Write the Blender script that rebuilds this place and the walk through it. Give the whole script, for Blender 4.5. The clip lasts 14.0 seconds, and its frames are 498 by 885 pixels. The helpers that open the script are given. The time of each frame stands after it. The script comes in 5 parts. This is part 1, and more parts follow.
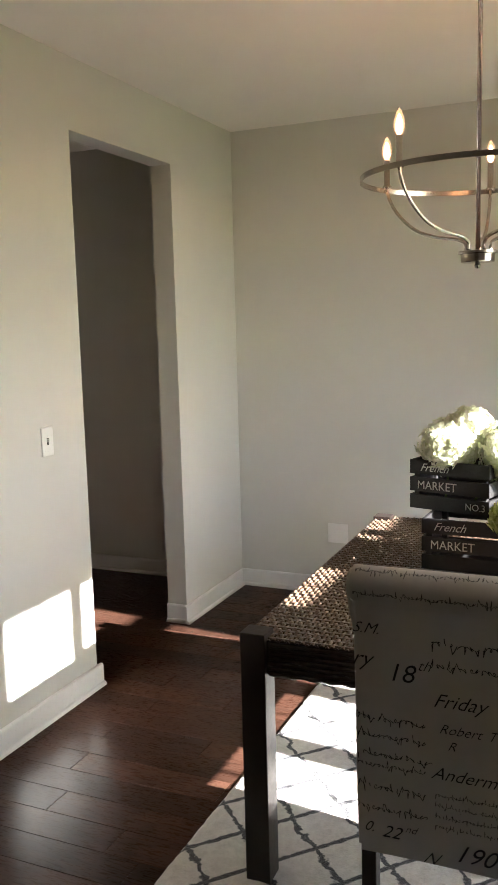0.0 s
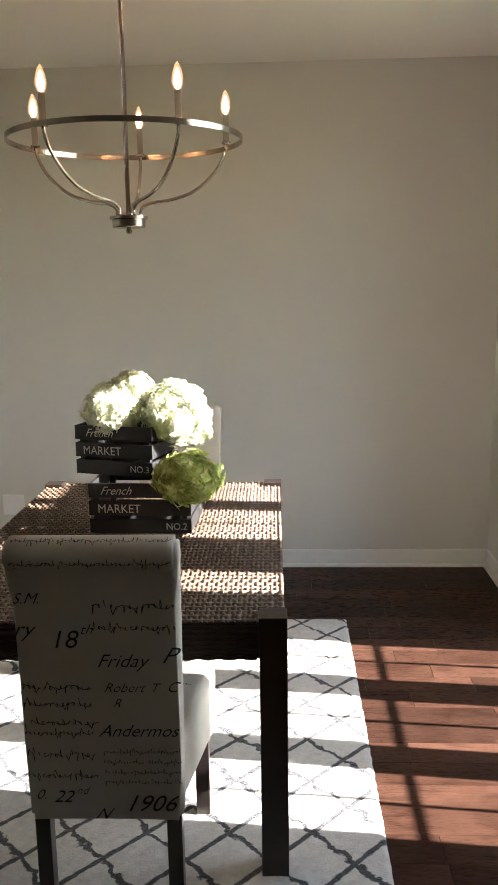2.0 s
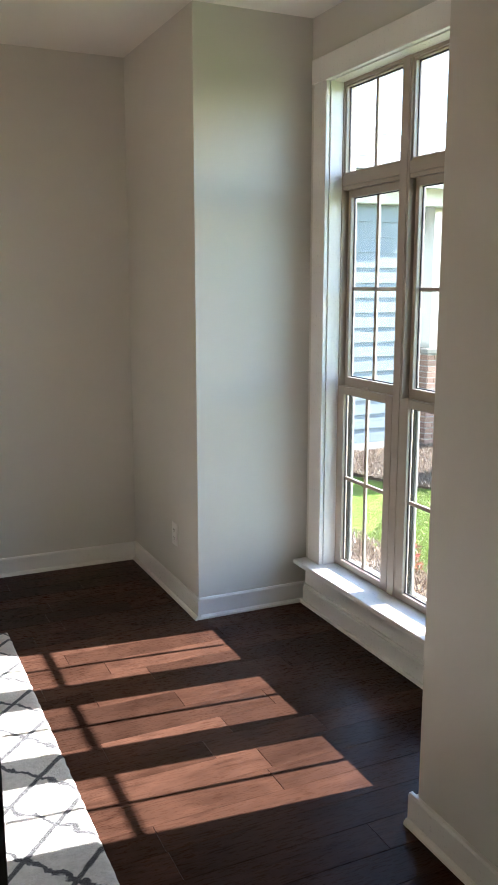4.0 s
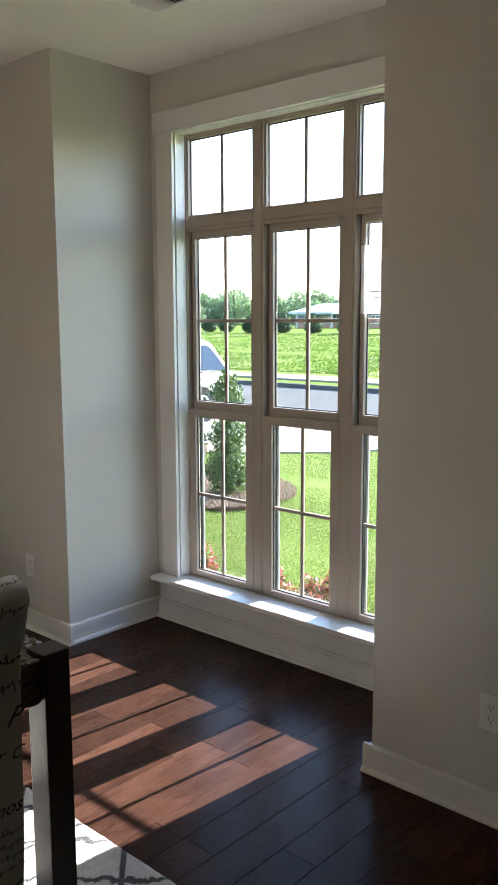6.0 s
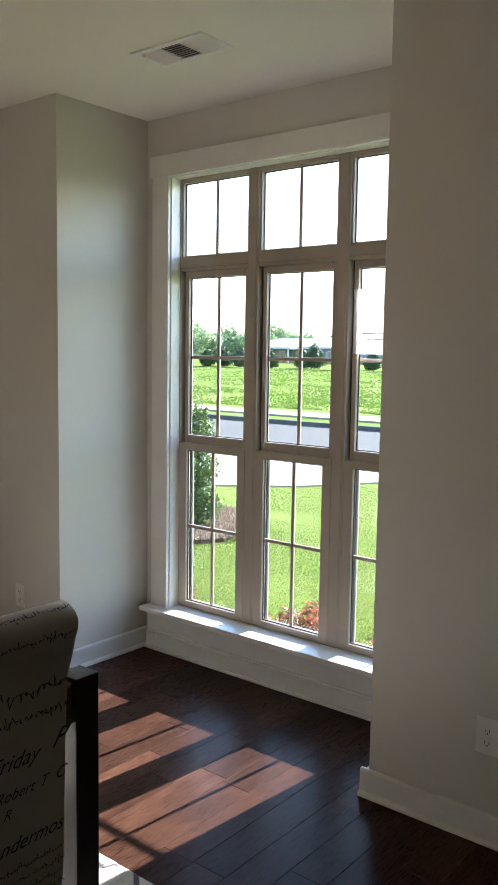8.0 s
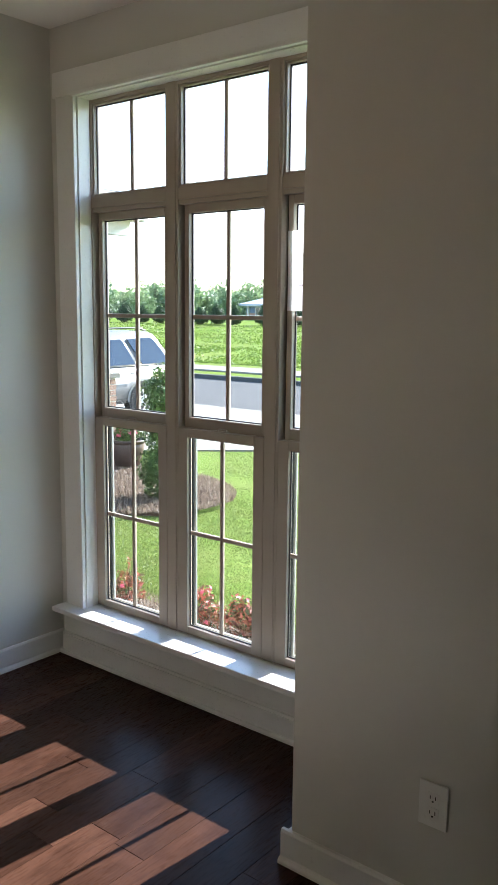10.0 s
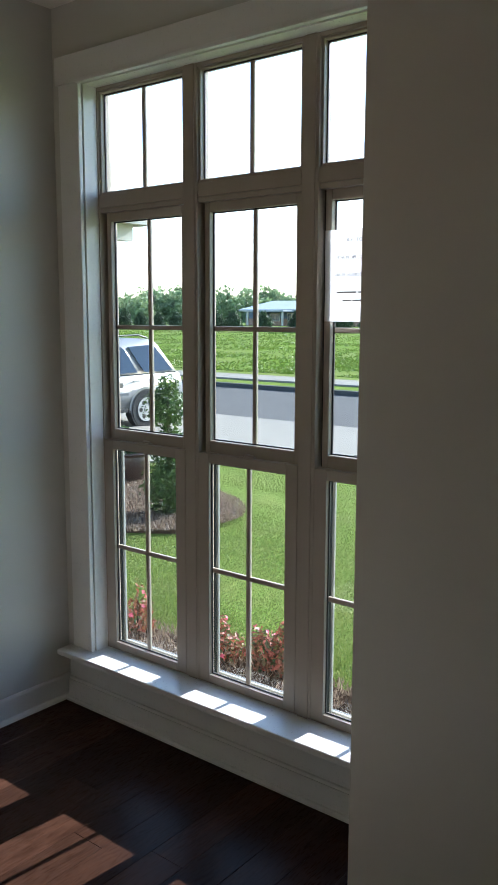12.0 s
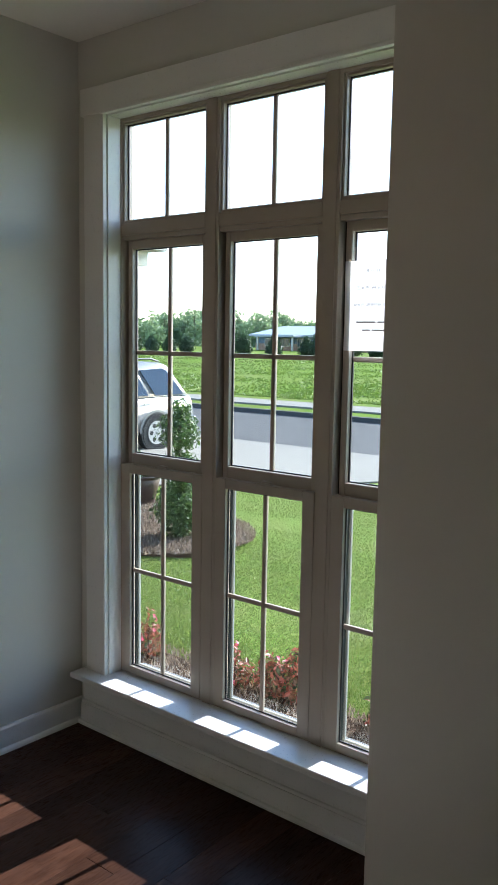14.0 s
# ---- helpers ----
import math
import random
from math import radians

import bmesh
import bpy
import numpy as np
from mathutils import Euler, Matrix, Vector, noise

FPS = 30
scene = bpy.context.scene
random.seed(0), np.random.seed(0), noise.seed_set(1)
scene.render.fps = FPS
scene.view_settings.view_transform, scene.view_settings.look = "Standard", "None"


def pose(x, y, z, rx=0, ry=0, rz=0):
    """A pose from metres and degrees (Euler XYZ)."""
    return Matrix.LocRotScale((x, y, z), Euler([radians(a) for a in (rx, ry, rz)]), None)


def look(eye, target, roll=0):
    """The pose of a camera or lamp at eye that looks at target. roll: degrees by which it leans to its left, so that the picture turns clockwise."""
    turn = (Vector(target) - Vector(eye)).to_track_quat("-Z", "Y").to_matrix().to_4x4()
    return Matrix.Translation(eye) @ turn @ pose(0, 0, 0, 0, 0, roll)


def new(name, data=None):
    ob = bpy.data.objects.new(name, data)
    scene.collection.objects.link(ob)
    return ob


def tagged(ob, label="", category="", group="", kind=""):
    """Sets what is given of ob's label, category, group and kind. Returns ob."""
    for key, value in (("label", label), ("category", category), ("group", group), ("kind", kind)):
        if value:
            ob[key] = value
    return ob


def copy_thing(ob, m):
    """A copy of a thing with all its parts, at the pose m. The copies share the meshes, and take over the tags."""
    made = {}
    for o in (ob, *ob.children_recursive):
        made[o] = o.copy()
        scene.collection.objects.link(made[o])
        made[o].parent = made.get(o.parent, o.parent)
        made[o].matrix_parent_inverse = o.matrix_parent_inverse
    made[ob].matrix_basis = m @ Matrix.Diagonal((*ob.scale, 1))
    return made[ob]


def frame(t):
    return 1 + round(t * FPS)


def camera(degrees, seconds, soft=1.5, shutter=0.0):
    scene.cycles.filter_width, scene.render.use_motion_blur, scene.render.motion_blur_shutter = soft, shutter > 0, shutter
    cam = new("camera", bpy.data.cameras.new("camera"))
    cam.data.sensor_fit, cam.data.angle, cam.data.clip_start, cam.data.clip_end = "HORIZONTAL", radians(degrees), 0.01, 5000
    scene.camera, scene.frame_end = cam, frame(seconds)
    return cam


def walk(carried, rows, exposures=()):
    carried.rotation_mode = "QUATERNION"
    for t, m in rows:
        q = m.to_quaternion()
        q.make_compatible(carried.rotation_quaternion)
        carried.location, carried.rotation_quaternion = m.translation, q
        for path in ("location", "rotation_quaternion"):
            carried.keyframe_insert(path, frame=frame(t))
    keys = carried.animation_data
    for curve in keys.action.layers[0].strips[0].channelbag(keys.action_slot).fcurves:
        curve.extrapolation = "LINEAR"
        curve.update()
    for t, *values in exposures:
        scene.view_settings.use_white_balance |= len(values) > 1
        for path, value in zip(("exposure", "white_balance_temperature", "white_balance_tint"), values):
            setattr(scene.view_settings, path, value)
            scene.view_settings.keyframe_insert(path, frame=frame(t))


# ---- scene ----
# camera and walk
cam = camera(33.0, 14.0)
PATH = [
    (0, (-1.229, -3.682, 1.613), (-2.028, -1.869, 1.337), -1.5),
    (0.5, (-1.208, -3.69, 1.62), (-1.827, -1.813, 1.316), -1.2),
    (1, (-1.192, -3.698, 1.619), (-1.683, -1.786, 1.298), -1.5),
    (1.5, (-1.176, -3.662, 1.604), (-1.497, -1.719, 1.257), -1.2),
    (2, (-1.146, -3.66, 1.611), (-1.235, -1.697, 1.239), -0.9),
    (2.5, (-1.126, -3.667, 1.609), (-0.948, -1.711, 1.231), -0.2),
    (3, (-1.097, -3.653, 1.595), (-0.67, -1.737, 1.213), -0.2),
    (3.2, (-1.124, -3.633, 1.593), (-0.594, -1.743, 1.207), -0.2),
    (5.3, (-1.972, -3.367, 1.529), (-0.742, -1.821, 1.223), 0.2),
    (5.5, (-2.061, -3.326, 1.54), (-0.748, -1.848, 1.236), 0.2),
    (6, (-2.306, -3.265, 1.554), (-0.839, -1.935, 1.265), -0.2),
    (6.5, (-2.482, -3.229, 1.573), (-0.971, -1.951, 1.283), -0.6),
    (7, (-2.535, -3.207, 1.577), (-1.004, -1.942, 1.341), 0.5),
    (7.5, (-2.538, -3.211, 1.569), (-0.999, -1.947, 1.378), 1.1),
    (8, (-2.515, -3.209, 1.572), (-0.971, -1.955, 1.362), 0.9),
    (8.5, (-2.406, -3.213, 1.576), (-0.845, -1.994, 1.298), 0.5),
    (8.7, (-2.353, -3.224, 1.576), (-0.792, -2.006, 1.29), 0.8),
    (10.8, (-1.573, -2.822, 1.574), (-0.065, -1.552, 1.24), 0.2),
    (11, (-1.559, -2.775, 1.582), (-0.064, -1.489, 1.249), 0.4),
    (11.5, (-1.584, -2.73, 1.589), (-0.061, -1.472, 1.275), 0.3),
    (12, (-1.585, -2.712, 1.592), (-0.044, -1.472, 1.296), 0.2),
    (12.5, (-1.597, -2.71, 1.598), (-0.064, -1.459, 1.31), 0.1),
    (13, (-1.612, -2.711, 1.602), (-0.087, -1.445, 1.333), 0.5),
    (13.5, (-1.628, -2.7, 1.601), (-0.09, -1.443, 1.364), 1.0),
    (14, (-1.623, -2.701, 1.602), (-0.089, -1.441, 1.363), 1.0),
]
EXPOSURES = [(0.0, 4.40, 5950, 14), (1.0, 4.28, 6020, 14), (1.5, 4.20, 6050, 14), (2.0, 4.06, 6050, 14), (2.5, 3.93, 6050, 14), (3.2, 3.83, 5950, 14),
             (5.3, 3.42, 5850, 13), (6.0, 3.27, 5850, 13), (7.0, 3.16, 5850, 13), (7.5, 3.20, 5850, 13), (8.0, 3.29, 5880, 13), (8.7, 3.22, 5880, 13),
             (10.8, 2.92, 5850, 12), (11.0, 2.89, 5850, 12), (11.5, 2.58, 5750, 11), (12.0, 2.32, 5620, 10), (12.5, 2.32, 5620, 10), (14.0, 2.40, 5620, 10)]
walk(cam, [(t, look(e, g, r)) for t, e, g, r in PATH], EXPOSURES)

# daylight: sun low outside the window, clear sky
SUN_DIR = Vector((1.0, -0.099, 0.476)).normalized()
world = bpy.data.worlds.new("sky")
scene.world = world
world.use_nodes = True
wn = world.node_tree
sky = wn.nodes.new("ShaderNodeTexSky")
sky.sky_type = "NISHITA"
sky.sun_disc = False
sky.sun_elevation = math.asin(SUN_DIR.z)
sky.sun_rotation = math.atan2(SUN_DIR.x, SUN_DIR.y)
sky.air_density, sky.dust_density, sky.ozone_density = 1.0, 0.6, 1.0
wn.links.new(sky.outputs[0], wn.nodes["Background"].inputs[0])
wn.nodes["Background"].inputs[1].default_value = 0.10

sun = new("sun", bpy.data.lights.new("sun", "SUN"))
sun.data.energy, sun.data.angle, sun.data.color = 3.9, radians(0.53), (1.0, 0.95, 0.87)
sun.matrix_world = look(SUN_DIR * 40, (0, 0, 0))


# ---- materials ----
def ramp(nt, src, stops):
    r = nt.nodes.new("ShaderNodeValToRGB")
    els = r.color_ramp.elements
    while len(els) < len(stops):
        els.new(0.5)
    for el, (p, c) in zip(els, stops):
        el.position, el.color = p, (*c, 1)
    nt.links.new(src, r.inputs[0])
    return r.outputs[0]


def tex_noise(nt, vec, scale, detail=4, rough=0.6, distort=0.0):
    n = nt.nodes.new("ShaderNodeTexNoise")
    n.inputs["Scale"].default_value, n.inputs["Detail"].default_value = scale, detail
    n.inputs["Roughness"].default_value, n.inputs["Distortion"].default_value = rough, distort
    if vec is not None:
        nt.links.new(vec, n.inputs["Vector"])
    return n.outputs["Fac"]


def mapped(nt, scale=(1, 1, 1), kind="Object", rot=(0, 0, 0)):
    tc, mp = nt.nodes.new("ShaderNodeTexCoord"), nt.nodes.new("ShaderNodeMapping")
    mp.inputs["Scale"].default_value, mp.inputs["Rotation"].default_value = scale, rot
    nt.links.new(tc.outputs[kind], mp.inputs["Vector"])
    return mp.outputs["Vector"]


def mix(nt, fac, a, b, mode="MIX"):
    m = nt.nodes.new("ShaderNodeMix")
    m.data_type, m.blend_type = "RGBA", mode
    for sock, v in ((m.inputs[0], fac), (m.inputs[6], a), (m.inputs[7], b)):
        if hasattr(v, "links"):
            nt.links.new(v, sock)
        elif isinstance(v, (int, float)):
            sock.default_value = v
        else:
            sock.default_value = (*v, 1)
    return m.outputs[2]


def calc(nt, op, a, b=0.0):
    m = nt.nodes.new("ShaderNodeMath")
    m.operation = op
    for sock, v in zip(m.inputs, (a, b)):
        if hasattr(v, "links"):
            nt.links.new(v, sock)
        else:
            sock.default_value = v
    return m.outputs[0]


def material(name, color=(0.5, 0.5, 0.5), rough=0.5, metal=0.0, vary=0.08, scale=6.0, bump=0.05, bump_scale=60.0, **extra):
    """A surface with slow and fine variation of tone and a fine relief."""
    mat = bpy.data.materials.new(name)
    mat.use_nodes = True
    nt = mat.node_tree
    bsdf = nt.nodes["Principled BSDF"]
    vec = mapped(nt)
    low, fine = tex_noise(nt, vec, scale, 3), tex_noise(nt, vec, bump_scale, 4)
    dark = tuple(c * (1 - vary) for c in color)
    light = tuple(min(1, c * (1 + vary)) for c in color)
    col = ramp(nt, low, [(0.3, dark), (0.7, light)])
    col = mix(nt, calc(nt, "MULTIPLY", fine, vary), col, tuple(c * 0.6 for c in color))
    nt.links.new(col, bsdf.inputs["Base Color"])
    nt.links.new(ramp(nt, fine, [(0.2, (max(0.0, rough - 0.06),) * 3), (0.8, (min(1, rough + 0.06),) * 3)]), bsdf.inputs["Roughness"])
    bsdf.inputs["Metallic"].default_value = metal
    b = nt.nodes.new("ShaderNodeBump")
    b.inputs["Strength"].default_value, b.inputs["Distance"].default_value = bump, 0.01
    nt.links.new(fine, b.inputs["Height"])
    nt.links.new(b.outputs[0], bsdf.inputs["Normal"])
    for key, v in extra.items():
        bsdf.inputs[key.replace("_", " ")].default_value = v
    return mat


M_WALL = material("wall_paint", (0.635, 0.622, 0.568), 0.42, vary=0.02, scale=1.5, bump=0.06, bump_scale=180)
M_CEIL = material("ceiling_paint", (0.83, 0.80, 0.74), 0.8, vary=0.02, scale=1.5, bump=0.10, bump_scale=140)
M_TRIM = material("white_trim_paint", (0.80, 0.79, 0.76), 0.30, vary=0.02, scale=3, bump=0.02, bump_scale=90)
M_SASH = material("taupe_window_vinyl", (0.42, 0.365, 0.295), 0.38, vary=0.03, scale=4, bump=0.02, bump_scale=120)
M_GASKET_SHADE = material("black_gasket_and_shade", (0.03, 0.032, 0.034), 0.5, vary=0.1)
M_PLATE = material("white_plastic", (0.82, 0.81, 0.78), 0.3, vary=0.01, bump=0.01)
M_SLOT = material("dark_slot", (0.04, 0.04, 0.04), 0.5, vary=0.1)
M_LEG = material("espresso_wood", (0.022, 0.015, 0.012), 0.33, vary=0.25, scale=9, bump=0.08, bump_scale=60)
M_CRATE = material("black_stained_pine", (0.010, 0.009, 0.0085), 0.55, vary=0.35, scale=25, bump=0.25, bump_scale=70)
M_CRATE_INK = material("white_stencil_ink", (0.62, 0.60, 0.55), 0.7, vary=0.15, scale=120)
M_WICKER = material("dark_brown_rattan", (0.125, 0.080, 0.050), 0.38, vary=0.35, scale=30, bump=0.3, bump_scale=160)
# the top's rattan at about a quarter of its colour, for core and aprons
M_WICKER_DARK = material("darker_brown_rattan", (0.035, 0.022, 0.016), 0.38, vary=0.35, scale=30, bump=0.3, bump_scale=160)
M_LINEN = material("cream_linen", (0.54, 0.50, 0.43), 0.85, vary=0.05, scale=10, bump=0.35, bump_scale=900)
M_INK = material("black_script_ink", (0.03, 0.028, 0.03), 0.8, vary=0.1)
M_NICKEL = material("brushed_nickel", (0.40, 0.365, 0.33), 0.20, metal=1.0, vary=0.05, scale=20, bump=0.03, bump_scale=300)
M_GREYINK = material("grey_print", (0.42, 0.42, 0.45), 0.8, vary=0.05)


def glass_material():
    mat = bpy.data.materials.new("window_glass")
    mat.use_nodes = True
    nt = mat.node_tree
    nt.nodes.remove(nt.nodes["Principled BSDF"])
    out = nt.nodes["Material Output"]
    tr, gl = nt.nodes.new("ShaderNodeBsdfTransparent"), nt.nodes.new("ShaderNodeBsdfGlossy")
    tr.inputs[0].default_value = (0.95, 0.97, 0.96, 1)
    gl.inputs["Roughness"].default_value = 0.01
    lw, mx = nt.nodes.new("ShaderNodeLayerWeight"), nt.nodes.new("ShaderNodeMixShader")
    gloss = calc(nt, "ADD", calc(nt, "MULTIPLY", calc(nt, "POWER", lw.outputs["Facing"], 4.0), 0.45), 0.025)
    nt.links.new(gloss, mx.inputs[0])
    nt.links.new(tr.outputs[0], mx.inputs[1])
    nt.links.new(gl.outputs[0], mx.inputs[2])
    nt.links.new(mx.outputs[0], out.inputs[0])
    return mat


M_GLASS = glass_material()


def paper_material():
    """Thin paper through which daylight shows."""
    mat = material("white_paper", (0.82, 0.81, 0.82), 0.8, vary=0.03, scale=14, bump=0.1, bump_scale=50)
    nt = mat.node_tree
    tl, mx = nt.nodes.new("ShaderNodeBsdfTranslucent"), nt.nodes.new("ShaderNodeMixShader")
    tl.inputs[0].default_value = (0.85, 0.84, 0.86, 1)
    mx.inputs[0].default_value = 0.22
    nt.links.new(nt.nodes["Principled BSDF"].outputs[0], mx.inputs[1])
    nt.links.new(tl.outputs[0], mx.inputs[2])
    nt.links.new(mx.outputs[0], nt.nodes["Material Output"].inputs[0])
    return mat


M_PAPER = paper_material()


def wood_floor_material():
    mat = bpy.data.materials.new("dark_hand_scraped_wood")
    mat.use_nodes = True
    nt = mat.node_tree
    bsdf = nt.nodes["Principled BSDF"]
    info = nt.nodes.new("ShaderNodeObjectInfo")
    tc = nt.nodes.new("ShaderNodeTexCoord")
    off = nt.nodes.new("ShaderNodeVectorMath")
    off.operation = "MULTIPLY_ADD"
    nt.links.new(info.outputs["Random"], off.inputs[0])
    off.inputs[1].default_value = (37.0, 19.0, 11.0)
    nt.links.new(tc.outputs["Object"], off.inputs[2])
    mp = nt.nodes.new("ShaderNodeMapping")
    mp.inputs["Scale"].default_value = (1.2, 9.0, 9.0)
    nt.links.new(off.outputs[0], mp.inputs["Vector"])
    grain = tex_noise(nt, mp.outputs[0], 3.2, 7, 0.65, 1.4)
    fine = tex_noise(nt, mp.outputs[0], 22.0, 4, 0.6)
    blotch = tex_noise(nt, off.outputs[0], 6.0, 4, 0.6, 0.8)
    base = ramp(nt, info.outputs["Random"], [(0.0, (0.034, 0.0166, 0.0108)), (0.5, (0.053, 0.0250, 0.0158)), (1.0, (0.078, 0.0375, 0.024))])
    col = mix(nt, 0.75, base, ramp(nt, grain, [(0.25, (0.30, 0.24, 0.22)), (0.5, (0.85, 0.85, 0.85)), (0.75, (1.25, 1.2, 1.15))]), "MULTIPLY")
    col = mix(nt, 0.6, col, ramp(nt, blotch, [(0.30, (0.45, 0.40, 0.38)), (0.55, (1.0, 1.0, 1.0)), (0.8, (1.3, 1.25, 1.2))]), "MULTIPLY")
    nt.links.new(col, bsdf.inputs["Base Color"])
    bsdf.inputs["Specular IOR Level"].default_value = 0.07
    nt.links.new(ramp(nt, fine, [(0.25, (0.22,) * 3), (0.8, (0.38,) * 3)]), bsdf.inputs["Roughness"])
    mp2 = nt.nodes.new("ShaderNodeMapping")
    mp2.inputs["Scale"].default_value = (26.0, 3.0, 3.0)
    nt.links.new(off.outputs[0], mp2.inputs["Vector"])
    scrape = tex_noise(nt, mp2.outputs[0], 1.0, 2, 0.5, 0.6)
    b = nt.nodes.new("ShaderNodeBump")
    b.inputs["Strength"].default_value, b.inputs["Distance"].default_value = 0.14, 0.004
    nt.links.new(calc(nt, "ADD", scrape, calc(nt, "MULTIPLY", fine, 0.25)), b.inputs["Height"])
    nt.links.new(b.outputs[0], bsdf.inputs["Normal"])
    return mat


M_FLOOR = wood_floor_material()


def rug_material():
    """Cream pile with a dark trellis of slightly wavering lines."""
    mat = bpy.data.materials.new("cream_trellis_pile")
    mat.use_nodes = True
    nt = mat.node_tree
    bsdf = nt.nodes["Principled BSDF"]
    vec = mapped(nt)
    sep = nt.nodes.new("ShaderNodeSeparateXYZ")
    nt.links.new(vec, sep.inputs[0])
    wob = calc(nt, "MULTIPLY", calc(nt, "SUBTRACT", tex_noise(nt, vec, 14.0, 3), 0.5), 0.06)
    u = calc(nt, "ADD", calc(nt, "DIVIDE", sep.outputs[0], TRELLIS[0]), calc(nt, "DIVIDE", wob, TRELLIS[0]))
    v = calc(nt, "ADD", calc(nt, "DIVIDE", sep.outputs[1], TRELLIS[1]), calc(nt, "DIVIDE", wob, TRELLIS[1]))
    lines = []
    for s in ("ADD", "SUBTRACT"):
        d = calc(nt, "PINGPONG", calc(nt, s, u, v), 0.5)
        lines.append(d)
    near = calc(nt, "MINIMUM", lines[0], lines[1])
    fine = tex_noise(nt, vec, 150.0, 4, 0.7)
    near = calc(nt, "ADD", near, calc(nt, "MULTIPLY", calc(nt, "SUBTRACT", fine, 0.5), 0.05))
    mask = ramp(nt, near, [(0.035, (1, 1, 1)), (0.060, (0, 0, 0))])
    pile = ramp(nt, tex_noise(nt, vec, 40.0, 5, 0.7), [(0.3, (0.54, 0.50, 0.43)), (0.7, (0.74, 0.70, 0.62))])
    col = mix(nt, mask, pile, (0.020, 0.019, 0.019))
    nt.links.new(col, bsdf.inputs["Base Color"])
    bsdf.inputs["Roughness"].default_value = 0.95
    bsdf.inputs["Sheen Weight"].default_value = 0.25
    b = nt.nodes.new("ShaderNodeBump")
    b.inputs["Strength"].default_value, b.inputs["Distance"].default_value = 0.9, 0.012
    nt.links.new(fine, b.inputs["Height"])
    nt.links.new(b.outputs[0], bsdf.inputs["Normal"])
    return mat


TRELLIS = (0.24, 0.26)
M_RUG = rug_material()


# ---- mesh helpers ----
def box_bm(x0, x1, y0, y1, z0, z1, bevel=0.0, segs=2, bm=None):
    own = bm is None
    bm = bm or bmesh.new()
    vs = bmesh.ops.create_cube(bm, size=1.0)["verts"]
    for v in vs:
        v.co = Vector((x0 + (v.co.x + 0.5) * (x1 - x0), y0 + (v.co.y + 0.5) * (y1 - y0), z0 + (v.co.z + 0.5) * (z1 - z0)))
    if bevel:
        edges = list({e for v in vs for e in v.link_edges})
        bmesh.ops.bevel(bm, geom=edges, offset=bevel, segments=segs, affect="EDGES", profile=0.6)
    return bm


def link_bm(name, bm, mat, smooth=False):
    me = bpy.data.meshes.new(name)
    bmesh.ops.recalc_face_normals(bm, faces=bm.faces)
    bm.to_mesh(me)
    bm.free()
    if smooth:
        for p in me.polygons:
            p.use_smooth = True
    for m in (mat if isinstance(mat, (list, tuple)) else [mat]):
        me.materials.append(m)
    return new(name, me)


def part(name, bm, mat, parent=None, label="", smooth=False):
    ob = link_bm(name, bm, mat, smooth)
    if parent is not None:
        ob.parent = parent
    if label:
        ob["label"] = label
    return ob


def thing(name, m=None, label="", category="", group="", kind=""):
    ob = new(name)
    ob.empty_display_size = 0.1
    if m is not None:
        ob.matrix_world = m
    return tagged(ob, label, category, group, kind)


def cyl_bm(r0, r1, z0, z1, segs=20, bm=None, x=0.0, y=0.0):
    bm = bm or bmesh.new()
    g = bmesh.ops.create_cone(bm, cap_ends=True, segments=segs, radius1=r0, radius2=r1, depth=z1 - z0)
    bmesh.ops.translate(bm, verts=g["verts"], vec=(x, y, (z0 + z1) / 2))
    return bm


def lathe_bm(profile, segs=24, bm=None):
    """profile: (radius, z) from bottom to top."""
    bm = bm or bmesh.new()
    rings = []
    for r, z in profile:
        if r < 1e-5:
            rings.append([bm.verts.new((0, 0, z))])
        else:
            rings.append([bm.verts.new((r * math.cos(2 * math.pi * i / segs), r * math.sin(2 * math.pi * i / segs), z)) for i in range(segs)])
    for a, b in zip(rings, rings[1:]):
        for i in range(segs):
            j = (i + 1) % segs
            if len(a) == 1:
                bm.faces.new((a[0], b[j], b[i]))
            elif len(b) == 1:
                bm.faces.new((a[i], a[j], b[0]))
            else:
                bm.faces.new((a[i], a[j], b[j], b[i]))
    return bm


def tube_bm(points, radius, segs=8, bm=None, closed=False):
    """A round tube along points."""
    bm = bm or bmesh.new()
    pts = [Vector(p) for p in points]
    n = len(pts)
    rings = []
    for i, p in enumerate(pts):
        a = pts[(i - 1) % n] if closed else pts[max(0, i - 1)]
        b = pts[(i + 1) % n] if closed else pts[min(n - 1, i + 1)]
        d = (b - a).normalized()
        up = Vector((0, 0, 1)) if abs(d.z) < 0.95 else Vector((1, 0, 0))
        s = d.cross(up).normalized()
        w = s.cross(d)
        r = radius[i] if isinstance(radius, (list, tuple)) else radius
        rings.append([bm.verts.new(p + (s * math.cos(2 * math.pi * k / segs) + w * math.sin(2 * math.pi * k / segs)) * r) for k in range(segs)])
    pairs = list(zip(rings, rings[1:])) + ([(rings[-1], rings[0])] if closed else [])
    for a, b in pairs:
        for k in range(segs):
            m = (k + 1) % segs
            bm.faces.new((a[k], a[m], b[m], b[k]))
    if not closed:
        bm.faces.new(rings[0][::-1])
        bm.faces.new(rings[-1])
    return bm


